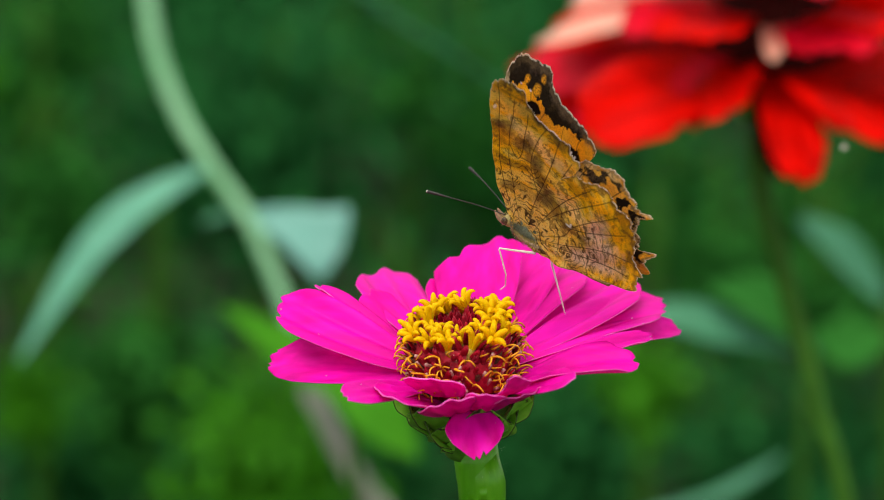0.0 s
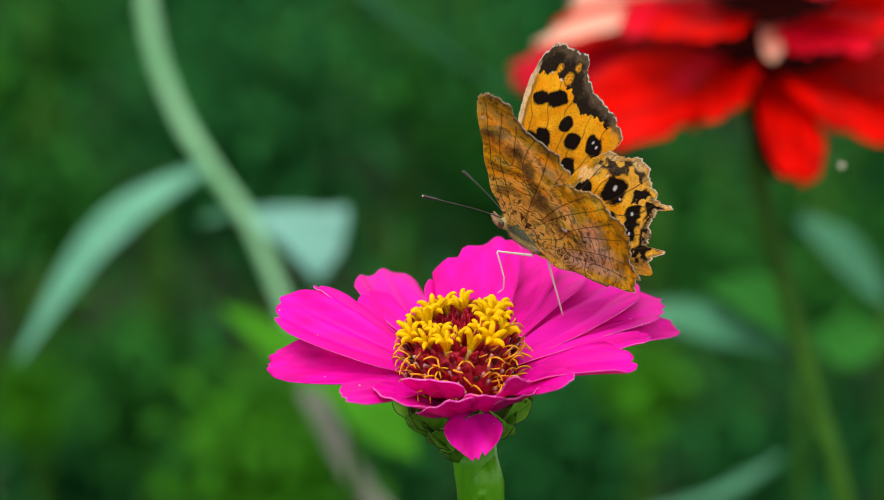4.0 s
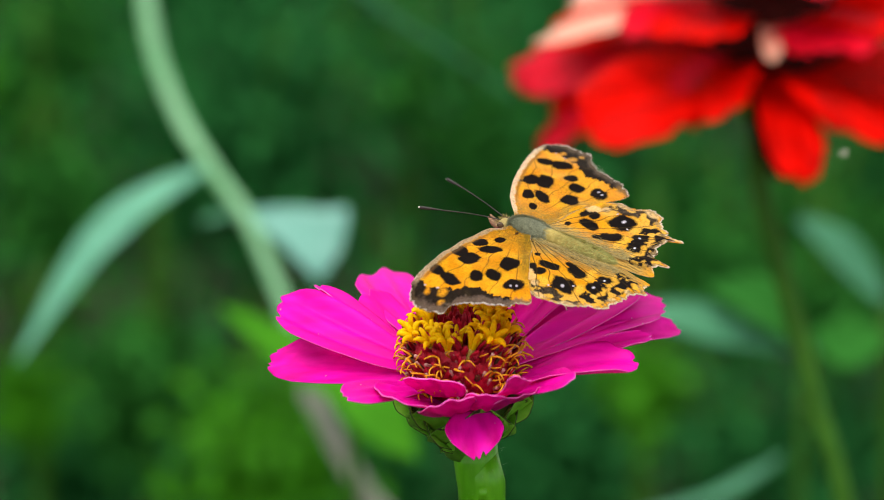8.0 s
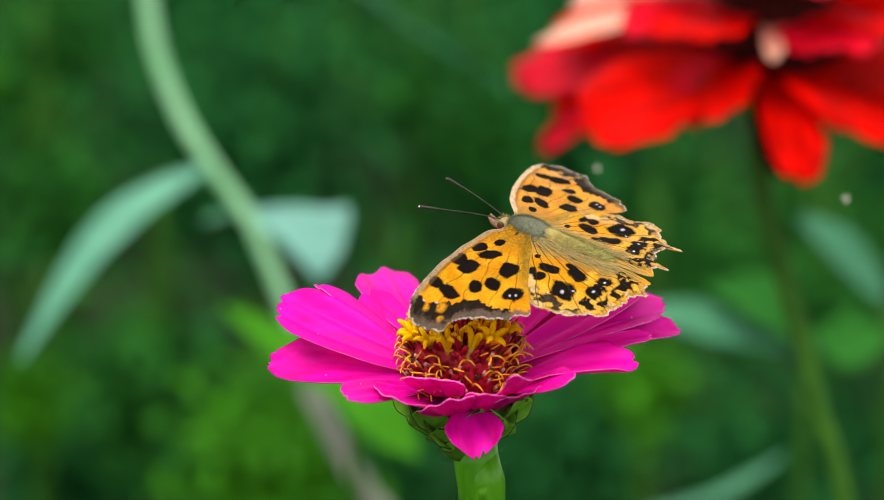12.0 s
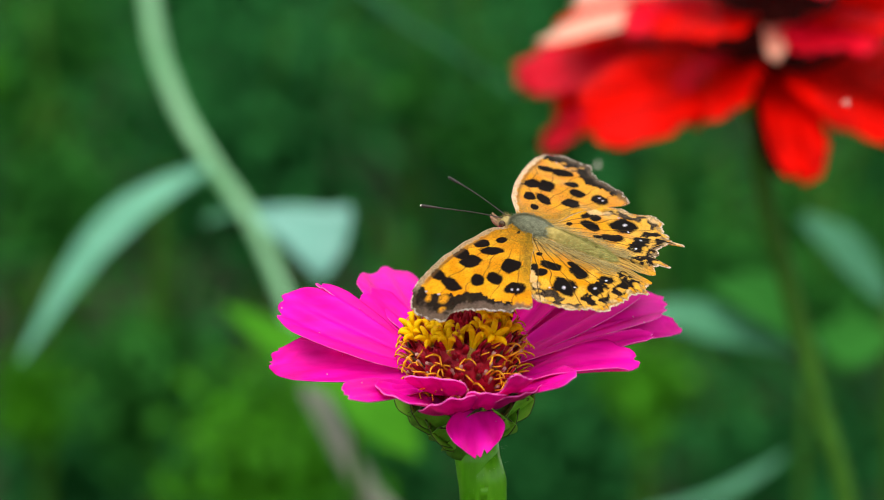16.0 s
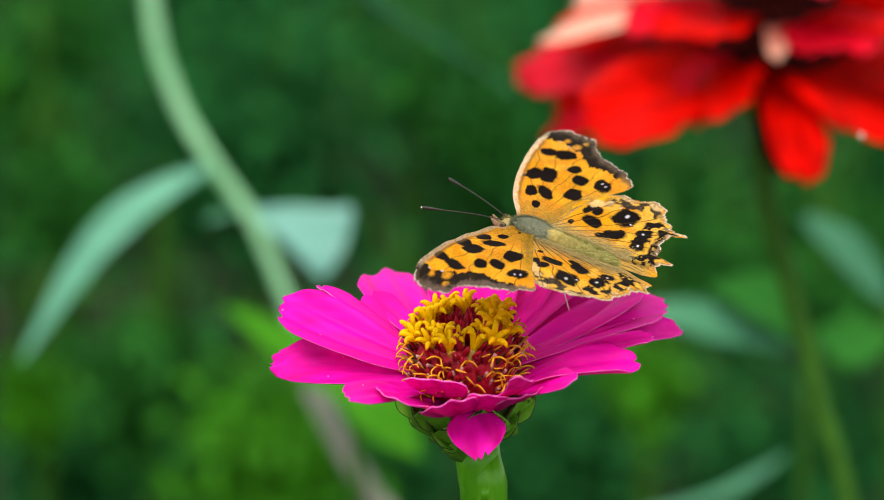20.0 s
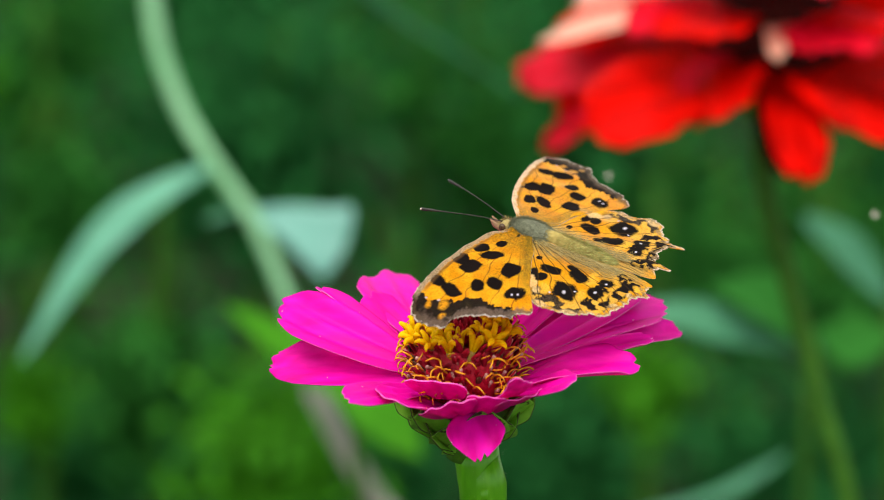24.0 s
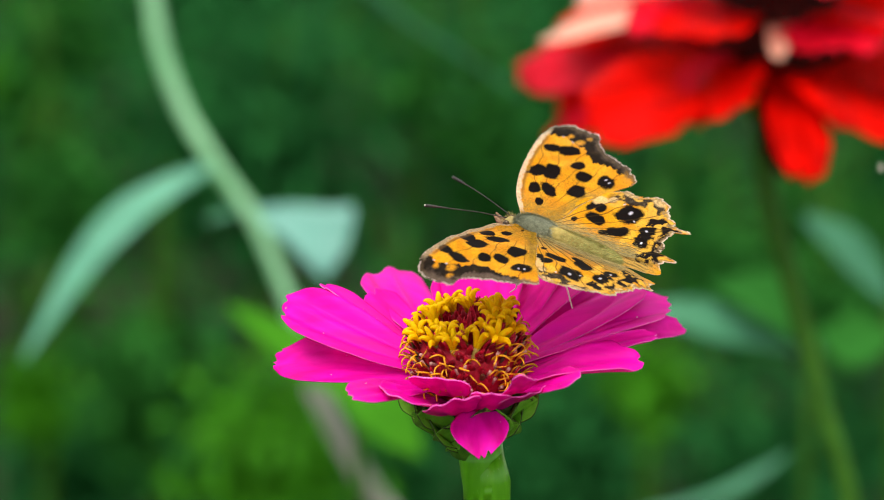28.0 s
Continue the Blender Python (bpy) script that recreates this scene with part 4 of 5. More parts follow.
def upper_pattern(u, v, s, fore, side, shape):
    n1, n2, n3 = value_noise(u * 0.7, v * 0.7, 3), value_noise(u * 2.6, v * 2.6, 4), value_noise(u * 7, v * 7, 5)
    n4 = value_noise(u * 14, v * 14, 6)
    col = np.tile(np.array([0.80, 0.345, 0.003]), (len(u), 1))
    col = over(col, (0.88, 0.47, 0.014), np.clip(n1 * 1.5 - 0.4, 0, 1))
    dust = np.clip((n3 - 0.40) * 5, 0, 1) * 0.45 + np.clip((n2 - 0.42) * 3, 0, 1) * 0.25 + np.clip((n4 - 0.5) * 5, 0, 1) * 0.3
    if fore:
        # base tint; the right wing's is painted paler for the sheen it catches
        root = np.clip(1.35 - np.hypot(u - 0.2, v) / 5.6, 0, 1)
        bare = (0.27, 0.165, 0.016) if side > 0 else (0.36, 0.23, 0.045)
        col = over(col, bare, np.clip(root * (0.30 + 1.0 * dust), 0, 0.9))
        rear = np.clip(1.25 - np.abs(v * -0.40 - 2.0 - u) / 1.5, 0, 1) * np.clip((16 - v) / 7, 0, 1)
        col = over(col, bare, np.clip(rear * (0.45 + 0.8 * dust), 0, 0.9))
        col = over(col, (0.26, 0.12, 0.012), np.clip((value_noise(u * 9, v * 9, 44) - 0.66) * 8, 0, 1) * np.clip(1.6 - np.hypot(u + 0.8, v - 10.5) / 3, 0, 1) * 0.7)
        col = over(col, (0.24, 0.11, 0.012), np.clip(vein_lines(u, v, 0, -1, (72, 82, 92, 102, 112, 122), 0.13) * 1.4, 0, 1) * np.clip((v - 4) / 4, 0, 1) * 0.8)
        wu, wv = u + (n2 - 0.5) * 0.9 + (n4 - 0.5) * 0.35, v + (value_noise(u * 2.6, v * 2.6, 47) - 0.5) * 0.9 + (n3 - 0.5) * 0.4
        border = within(wu, wv, FORE_BORDER) * 1.0
        border = np.maximum(border, np.clip((s - 0.93) / 0.02, 0, 1) * np.clip((v - 17.5) / 1.5, 0, 1))
        col = over(col, (0.017, 0.012, 0.009), border)
        col = over(col, (0.040, 0.028, 0.015), border * dust * 0.5)
        col = over(col, (0.75, 0.36, 0.012), inside(FORE_GOLD, u, v, 0.45, 8, 0.9) * (0.30 + 0.70 * (n3 < 0.62)))
        col = over(col, (0.060, 0.042, 0.020), np.clip(inside(FORE_BROWN, u, v, 0.6, 27, 0.9), 0, 1) * (0.3 + 0.5 * dust))
        col = over(col, (0.010, 0.006, 0.005), inside(FORE_SPOTS, u, v, 0.13))
        col = over(col, (0.66, 0.62, 0.80), inside(WHITE_FORE, u, v, 0.5, 3, 0.8))
        fringe = np.clip((s - 0.938 + (n2 - 0.5) * 0.04) / 0.02, 0, 1) * np.clip((v - 14.5) / 2, 0, 1) * np.clip((6.5 - u) / 2, 0, 1)
        col = over(col, (0.13, 0.09, 0.05), fringe * (0.45 + 0.5 * dust))
        mauve = np.clip((s - 0.905 + (n2 - 0.5) * 0.05) / 0.03, 0, 1) * np.clip((v - 15.5) / 2, 0, 1) * np.clip((4.5 - u) / 2, 0, 1)
        col = over(col, (0.19, 0.135, 0.105), mauve * (0.45 + 0.5 * dust) * (1.0 if side > 0 else 0.3))
        # grey-brown front edge (right: cream, a sheen painted in), peppered, with a darker line behind it
        front = np.interp(np.clip(v, 0, 30), [q[1] for q in shape[1:11]], [q[0] for q in shape[1:11]]) - u
        edge = np.clip((0.85 - front + (n2 - 0.5) * 0.3) / 0.25, 0, 1) * np.clip((v - 0.6) / 1, 0, 1) * np.clip((23.5 - v) / 2, 0, 1)
        line = np.clip(1 - np.abs(front - 1.0) / 0.5, 0, 1) * np.clip((v - 3) / 3, 0, 1) * np.clip((22 - v) / 2, 0, 1)
        col = over(col, (0.16, 0.085, 0.03), line * 0.75)
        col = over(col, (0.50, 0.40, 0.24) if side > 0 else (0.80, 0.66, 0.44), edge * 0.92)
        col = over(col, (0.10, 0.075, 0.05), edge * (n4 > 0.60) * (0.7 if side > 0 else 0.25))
        rim = np.clip((s - 0.986) / 0.006, 0, 1) * (n2 > 0.3)
        col = over(col, (0.74, 0.66, 0.58), rim * 0.9)
    else:
        streak = value_noise(u * 0.9, v * 6, 15)
        inner = np.clip(1.25 - v / 3.4 + (streak - 0.5) * 0.6, 0, 1) * np.clip((u + 21.5) / 2, 0, 1)
        inner = np.maximum(inner, np.clip(1.4 - np.hypot(u + 3, v) / 4.2, 0, 1))
        col = over(col, (0.52, 0.36, 0.10), inner * (0.7 + 0.3 * streak))
        col = over(col, (0.16, 0.11, 0.03), inner * (streak > 0.58) * (0.3 + 0.5 * dust))
        outer = np.clip((-u - 7.0) / 2, 0, 1) * np.clip((v - 0.6) / 1.0, 0, 1)
        margin = np.clip((s - 0.735 + (n2 - 0.5) * 0.22) / 0.03, 0, 1) * np.clip((0.945 - s + (n2 - 0.5) * 0.07) / 0.02, 0, 1) * outer
        dark = np.clip(np.maximum(margin, inside(HIND_DARK, u, v, 0.3, 13, 0.8)) * 1.7, 0, 1)
        col = over(col, (0.014, 0.010, 0.009), dark)
        col = over(col, (0.30, 0.22, 0.13), dark * np.clip((v - 11.2) / 1.5, 0, 1) * dust * 0.4)
        fleck = np.clip((value_noise(u * 0.95 + 3, v * 0.95, 81) - 0.57 + (n3 - 0.5) * 0.12) * 16, 0, 1) * outer * np.clip((0.95 - s) / 0.02, 0, 1)
        col = over(col, (0.93, 0.56, 0.07), fleck * dark * (1 - 0.3 * dust))
        col = over(col, (0.90, 0.66, 0.30), inside(BUFF_HIND, u, v, 0.35, 5, 0.9) * (1 - 0.45 * dust))
        col = over(col, (0.93, 0.54, 0.05), inside(HIND_GOLD, u, v, 0.3, 17, 0.9) * (1 - 0.3 * dust))
        col = over(col, (0.010, 0.007, 0.006), inside(HIND_SPOTS, u, v, 0.15, 12))
        col = over(col, (0.05, 0.03, 0.01), np.clip(vein_lines(u, v, -2, -0.5, (118, 128, 139, 149, 159, 167), 0.13) * 1.3, 0, 1) * 0.85)
        col = over(col, (0.74, 0.74, 0.90), inside(WHITE_HIND, u, v, 0.45, 7, 0.8))
        fringe = np.clip((s - 0.948 + (n2 - 0.5) * 0.08) / 0.02, 0, 1) * outer
        col = over(col, (0.38, 0.26, 0.12), fringe * (0.35 + 0.65 * dust))
        rim = np.clip((s - 0.982) / 0.01, 0, 1) * outer * (n2 > 0.3)
        col = over(col, (0.80, 0.70, 0.58), rim * 0.9)
    return col


def soft_spots(spots, u, v):
    """Broad soft blotches, 0 to 1."""
    best = np.zeros_like(u)
    wob = (value_noise(u * 1.1, v * 1.1, 51) - 0.5) * 0.7
    for cu, cv, a, b, ang in spots:
        c, s = math.cos(radians(ang)), math.sin(radians(ang))
        x, y = (u - cu) * c + (v - cv) * s, -(u - cu) * s + (v - cv) * c
        best = np.maximum(best, np.clip(1.5 - np.hypot(x / a, y / b) - wob, 0, 1))
    return best


FORE_VEINS = [[(-1.5, 1.5), (-2.4, 5.0), (-3.1, 7.8), (-4.8, 13.2), (-6.3, 19.6)], [(-3.1, 7.8), (-1.4, 13.0), (-2.6, 18.0), (-4.2, 21.2)], [(-0.3, 1.0), (1.4, 7.5), (2.7, 14.4), (1.5, 23.8)], [(0.5, 0.8), (3.4, 8.0), (4.6, 15.0), (4.3, 25.4)],
              [(2.7, 14.4), (0.6, 13.0), (-0.7, 21.9)], [(0.6, 13.0), (-1.4, 13.0)], [(-2.0, 1.0), (-3.4, 6.0), (-6.0, 11.0), (-8.8, 17.0)]]
HIND_VEINS = [[(-2.8, 0.4), (-5.0, 4.7), (-8.3, 9.4), (-12.5, 13.6)], [(-4.7, 3.8), (-7.7, 6.8), (-12.0, 10.3), (-15.8, 13.2)], [(-3.3, 0.4), (-8.2, 2.8), (-9.8, 5.2), (-12.4, 7.5), (-17.5, 11.2)],
              [(-9.7, 5.0), (-13.6, 6.1), (-19.0, 8.6)], [(-3.9, 0.0), (-8.5, 1.3), (-14.9, 3.7), (-20.0, 4.4)], [(-6.4, 0.1), (-15.3, 1.4), (-20.0, 1.6)]]
BROWN_BAND = [[(4.6, 17.5), (0.5, 15.5), (-2.2, 12.2), (-4.5, 9.2)], [(-4.6, 7.8), (-9.0, 5.2), (-12.6, 3.6), (-15.0, 2.4)]]
BUFF_BAND = [[(2.8, 19.6), (-1.5, 17.6), (-5.0, 15.8), (-7.6, 14.2)], [(-7.0, 10.4), (-10.5, 8.0), (-13.0, 6.4), (-15.6, 4.4)]]
GOLD_BAND = [[(-10.6, 12.6), (-13.8, 11.6), (-16.6, 9.6), (-18.2, 7.0), (-18.8, 3.6)], [(-5.8, 18.2), (-7.8, 18.6)]]


def under_pattern(u, v, s, fore):
    n1, n2, n3 = value_noise(u * 0.5, v * 0.5, 21), value_noise(u * 1.6, v * 1.6, 22), value_noise(u * 4, v * 4, 23)
    wob = (n1 - 0.5) * 1.6 + (n2 - 0.5) * 1.1
    reach = np.hypot(u + 2, v + 1)
    arc = np.arctan2(v + 1, u + 2) * reach
    col = np.tile(np.array([1.0, 0.54, 0.008]), (len(u), 1))
    # blotches drawn out across the wing
    cloud = value_noise(reach * 0.55, arc * 0.16, 71) * 0.6 + value_noise(reach * 1.3, arc * 0.5, 72) * 0.4
    col = over(col, (1.0, 0.66, 0.10), np.clip((cloud - 0.50) * 7, 0, 1) * 0.85)
    col = over(col, (0.38, 0.17, 0.008), np.clip((0.42 - cloud) * 9, 0, 1) * 0.65)
    col = over(col, (1.0, 0.72, 0.24), np.clip(1.35 - reach / 9.5 + wob * 0.25, 0, 1) * np.clip(1.5 - n2 * 1.3, 0, 1) * 0.85)
    col = over(col, (0.20, 0.09, 0.018), np.clip(1.5 - (from_lines(u, v, BROWN_BAND) + wob) / 1.0, 0, 1) * 0.75)
    col = over(col, (1.0, 0.66, 0.24), np.clip(1.5 - (from_lines(u, v, BUFF_BAND) + wob * 0.9) / 0.8, 0, 1) * 0.8)
    col = over(col, (0.86, 0.58, 0.42), soft_spots(UNDER_PINK, u, v) * 0.85)
    col = over(col, (1.0, 0.48, 0.004), np.clip(1.5 - (from_lines(u, v, GOLD_BAND) + wob * 0.8) / 0.9, 0, 1) * 0.9)
    col = over(col, (0.13, 0.06, 0.025), np.clip(soft_spots(UNDER_DARK, u, v) * 1.3, 0, 1) * 0.6)
    col = over(col, (0.17, 0.075, 0.018), (value_noise(u * 1.3, v * 1.3, 61) > 0.68) * (n3 > 0.35) * 0.6)
    # dark ripples that cross the wing
    k = reach * 0.85 + (n1 - 0.5) * 2.6 + (n2 - 0.5) * 0.55 + (n3 - 0.5) * 0.12
    line = np.abs(k - np.floor(k) - 0.5)
    gate = value_noise(arc * 0.7, np.floor(k) * 5.3, 29)
    col = over(col, (0.06, 0.025, 0.008), np.clip(1.5 - line / 0.10, 0, 1) * np.clip((gate - 0.42) * 10, 0, 1) * np.clip(1.9 - reach / 12, 0.2, 1) * 0.92)
    k = reach * 1.5 + (n1 - 0.5) * 2.0 + (n2 - 0.5) * 0.7 + (n3 - 0.5) * 0.2
    line = np.abs(k - np.floor(k) - 0.5)
    gate = value_noise(arc * 1.3, np.floor(k) * 3.7, 33)
    col = over(col, (0.10, 0.045, 0.012), np.clip(1.4 - line / 0.13, 0, 1) * np.clip((gate - 0.54) * 10, 0, 1) * np.clip(2.1 - reach / 11, 0.25, 1) * 0.8)
    veins = from_lines(u, v, FORE_VEINS if fore else HIND_VEINS)
    col = over(col, (0.08, 0.035, 0.010), np.clip(1.6 - veins / 0.075, 0, 1) * (0.35 + 0.45 * np.clip((reach - 4) / 4, 0, 1)))
    edge = np.clip((s - 0.95 + (n2 - 0.5) * 0.05) / 0.03, 0, 1) * (np.clip((v - 16) / 3, 0, 1) * np.clip((5 - u) / 2, 0, 1) if fore else np.clip((-u - 6.5) / 2, 0, 1) * 0.7)
    col = over(col, (0.07, 0.04, 0.02), edge * 0.85)
    if fore:
        col = over(col, (0.90, 0.78, 0.60), inside([(5.3, 20.3, 0.42, 0.22, 120)], u, v, 0.3))
    else:
        col = over(col, (0.85, 0.80, 0.70), inside(COMMA, u, v, 0.3))
    rim = np.clip((s - 0.990) / 0.006, 0, 1) * (n2 > 0.3)
    return over(col, (0.70, 0.60, 0.48), rim * 0.85)


def wing_mesh(name, edge, root, fore, side):
    """A thin wing: its outline fanned from the root, upper and lower face each with its pattern. side: 1 left, -1 right."""
    nb, nr = 620, 180
    ring = curve_points([(a, b, 0) for a, b in edge] + [(edge[0][0], edge[0][1], 0)], nb)[:nb]
    b = np.array([(p.x, p.y) for p in ring])
    jag = (value_noise(np.arange(nb) * 0.29, np.zeros(nb), 31) - 0.5) * 0.45 + (value_noise(np.arange(nb) * 0.073, np.zeros(nb), 37) - 0.5) * 0.5
    outer = np.hypot(b[:, 0], b[:, 1]) > (15 if fore else 10)
    d = b - np.array(root)
    b = np.array(root) + d * (1 + (jag * outer / np.maximum(np.hypot(d[:, 0], d[:, 1]), 1))[:, None])
    ss = np.linspace(0.02, 1, nr) ** 0.85
    u = (root[0] + (b[None, :, 0] - root[0]) * ss[:, None]).ravel()
    v = (root[1] + (b[None, :, 1] - root[1]) * ss[:, None]).ravel()
    s = np.repeat(ss, nb)
    fan = np.arctan2(v, u + (0 if fore else 3)) * (16 if fore else 15)
    z = 0.012 * v * (4 - v * 0.12) * 0.3 + 0.09 * np.sin(fan) * np.clip(s * 1.6 - 0.2, 0, 1) + (value_noise(u * 0.35, v * 0.35, 41) - 0.5) * 0.7 * s
    if fore:  # the wing tip curves down
        z = z - (1.35 if side > 0 else 1.0) * np.clip((v - 11) / 15, 0, 1.1) ** 1.7
    else:
        z = z - 0.30
    half = 0.05
    top, low = np.stack([u, v * side, z + half], 1), np.stack([u, v * side, z - half], 1)
    verts = np.concatenate([top, low]) * MM
    n = nb * nr
    i, k = np.meshgrid(np.arange(nr - 1), np.arange(nb), indexing="ij")
    i, k = i.ravel(), k.ravel()
    j = (k + 1) % nb
    q = np.stack([i * nb + k, (i + 1) * nb + k, (i + 1) * nb + j, i * nb + j], 1)
    up, down = (q, q[:, ::-1] + n) if side > 0 else (q[:, ::-1], q + n)
    k = np.arange(nb)
    j = (k + 1) % nb
    e = (nr - 1) * nb
    rim = np.stack([e + k, n + e + k, n + e + j, e + j], 1)
    faces = np.concatenate([up[:, ::-1], down[:, ::-1], rim if side > 0 else rim[:, ::-1]])
    me = mesh_of(name, verts.tolist(), faces.tolist(), WING)
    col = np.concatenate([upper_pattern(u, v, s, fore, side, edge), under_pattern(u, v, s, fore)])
    sheen_amount = me.attributes.new("sheen_amount", "FLOAT", "POINT")  # upper face velvety, the right one's sheen raised to imitate light it catches; lower nearly none
    sheen_amount.data.foreach_set("value", np.concatenate([0.06 + (0.22 if side > 0 else 0.80) * np.clip(col[:n].mean(1) / 0.35, 0, 1), np.full(n, 0.12)]).astype(np.float32))
    tint = me.attributes.new("tint", "FLOAT_COLOR", "POINT")
    tint.data.foreach_set("color", np.concatenate([col, np.ones((len(col), 1))], 1).astype(np.float32).ravel())
    return me


def ellipsoid(a, b, c, m, nu=18, nv=12):
    verts, faces = [], []
    for i in range(nv + 1):
        t = math.pi * i / nv
        for k in range(nu):
            p = 2 * math.pi * k / nu
            verts.append(m @ Vector((a * math.cos(t), b * math.sin(t) * math.cos(p), c * math.sin(t) * math.sin(p))))
    for i in range(nv):
        for k in range(nu):
            j = (k + 1) % nu
            faces.append((i * nu + k, i * nu + j, (i + 1) * nu + j, (i + 1) * nu + k))
    return verts, faces


def fur_on(centre, radii, count, length, seed, lean=(-0.7, 0, 0.2)):
    """Short hairs on an egg-shaped body, combed backwards."""
    rnd = random.Random(seed)
    pieces = []
    for _ in range(count):
        d = Vector((rnd.gauss(0, 1), rnd.gauss(0, 1), abs(rnd.gauss(0, 1)) * 0.9 - 0.2)).normalized()
        p = Vector(centre) + Vector((d.x * radii[0], d.y * radii[1], d.z * radii[2]))
        g = (d * 0.7 + Vector(lean) + Vector((rnd.gauss(0, .2), rnd.gauss(0, .2), rnd.gauss(0, .2)))).normalized() * length * rnd.uniform(0.5, 1.2)
        s = d.cross(g).normalized() * 0.032 * MM
        pieces.append(([p + s, p - s, p + g * 0.6 - s * 0.5, p + g], [(0, 1, 2), (0, 2, 3)]))
    return joined(*pieces)


def build_butterfly():
    b = thing("butterfly", "orange butterfly with black spots and ragged wing edges, on the zinnia", "butterfly")
    I = Matrix.Identity(4)
    thorax = part("thorax", mesh_of("thorax", *ellipsoid(3.5 * MM, 1.85 * MM, 1.8 * MM, pose(-1.7 * MM, 0, -0.3 * MM)), GREY_FUR), b, None, "grey-green furry thorax")
    tagged(part("fur", mesh_of("fur", *fur_on((-1.7 * MM, 0, -0.3 * MM), (3.55 * MM, 1.88 * MM, 1.83 * MM), 8000, 0.62 * MM, 7), GREY_FUR), thorax), kind="stuff")
    belly = part("belly", mesh_of("belly", *ellipsoid(3.7 * MM, 1.98 * MM, 1.5 * MM, pose(-2.0 * MM, 0, -1.05 * MM)), SKIN), b, None, "buff underside of the thorax")
    tagged(part("fur", mesh_of("fur", *moved(fur_on((2.0 * MM, 0, 1.05 * MM), (3.7 * MM, 1.98 * MM, 1.5 * MM), 2400, 0.6 * MM, 6, (0.7, 0, 0.2)), pose(0, 0, 0, 0, 180, 0)), BUFF_FUR), belly), kind="stuff")
    spine = [(-3.8, 0.0), (-6, -0.2), (-9, -0.5), (-12, -0.9), (-14.5, -1.2), (-16.5, -1.5)]
    verts, faces = tube([(x * MM, 0, z * MM) for x, z in spine], [1.2 * MM, 1.35 * MM, 1.4 * MM, 1.3 * MM, 1.1 * MM, 0.5 * MM], 18, 48)
    ringed = [Vector(p) * 1.0 for p in verts]
    for i, p in enumerate(ringed):
        k = 1 + 0.035 * math.cos(p.x / MM * 2 * math.pi / 1.9)
        ringed[i] = Vector((p.x, p.y * k, p.z))
    abdomen = part("abdomen", mesh_of("abdomen", ringed, faces, SKIN), b, None, "buff segmented abdomen")
    tagged(part("fur", mesh_of("fur", *fur_on((-9.0 * MM, 0, -0.4 * MM), (6.5 * MM, 1.35 * MM, 1.45 * MM), 5000, 0.75 * MM, 8), ABDOMEN_FUR), abdomen), kind="stuff")
    head = part("head", mesh_of("head", *ellipsoid(1.0 * MM, 1.1 * MM, 1.0 * MM, pose(2.4 * MM, 0, -0.9 * MM)), FUR), b)
    tagged(part("fur", mesh_of("fur", *fur_on((2.4 * MM, 0, -0.9 * MM), (1.1 * MM, 1.2 * MM, 1.1 * MM), 260, 0.7 * MM, 9, (0.1, 0, 0.2)), FUR), head), kind="stuff")
    for s in (1, -1):
        part("eye", mesh_of("eye", *ellipsoid(0.6 * MM, 0.42 * MM, 0.65 * MM, pose(2.7 * MM, s * 0.9 * MM, -0.8 * MM)), EYE_SHELL), head)
        part("palp", mesh_of("palp", *tube([(3.0 * MM, s * 0.35 * MM, -1.5 * MM), (4.1 * MM, s * 0.4 * MM, -1.2 * MM), (5.1 * MM, s * 0.35 * MM, -0.4 * MM)], [0.42 * MM, 0.40 * MM, 0.12 * MM], 7, 8), PALP), head)
        reach = [(3.0, 0.5, 0.0), (6.6, 2.1, 0.35), (10.5, 3.9, 0.4), (14.2, 5.46, 0.32)] if s > 0 else [(3.0, -0.5, 0.0), (7.2, -2.8, -0.5), (11.5, -5.2, -1.3), (15.6, -7.4, -2.3)]
        antenna = part("antenna", mesh_of("antenna", *tube([Vector(p) * MM for p in reach], [0.08 * MM, 0.07 * MM, 0.068 * MM, 0.068 * MM, 0.07 * MM, 0.075 * MM, 0.09 * MM, 0.20 * MM, 0.24 * MM], 8, 40, 0.0), BLACK), b, None, "thin black clubbed antenna")
        tip = Vector(reach[-1]) * MM
        part("antenna_tip", mesh_of("antenna_tip", *ellipsoid(0.20 * MM, 0.19 * MM, 0.19 * MM, Matrix.Translation(tip), 8, 6), IVORY), antenna)
    return b


butterfly = build_butterfly()
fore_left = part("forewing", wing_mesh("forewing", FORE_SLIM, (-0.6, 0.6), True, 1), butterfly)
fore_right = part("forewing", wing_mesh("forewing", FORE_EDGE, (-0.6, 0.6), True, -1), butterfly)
hind_left = part("hindwing", wing_mesh("hindwing", HIND_WORN, (-3.0, 0.8), False, 1), butterfly)
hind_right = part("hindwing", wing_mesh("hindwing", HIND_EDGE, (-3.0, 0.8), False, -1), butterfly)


def wing_hair(side, seed):
    """Long soft hairs on the inner part of a hindwing, combed backwards."""
    rnd = random.Random(seed)
    pieces = []
    for _ in range(1200):
        u, v = -2.6 - rnd.random() ** 0.8 * 14.0, abs(rnd.gauss(0, 1)) * 1.3 + 0.1
        if v > 3.6 or v > -u - 1.4:
            continue
        p = Vector((u, v * side, 0.05 + rnd.uniform(0, 0.25)))
        d = Vector((-1, side * rnd.gauss(0.22, 0.22), rnd.uniform(-0.02, 0.14))) * rnd.uniform(0.8, 1.7)
        w = Vector((0, 0.022, 0))
        pieces.append(([(p + w) * MM, (p - w) * MM, (p + d * 0.6 - w * 0.5) * MM, (p + d) * MM], [(0, 1, 2), (0, 2, 3)]))
    return mesh_of("hair", *joined(*pieces), FUR)


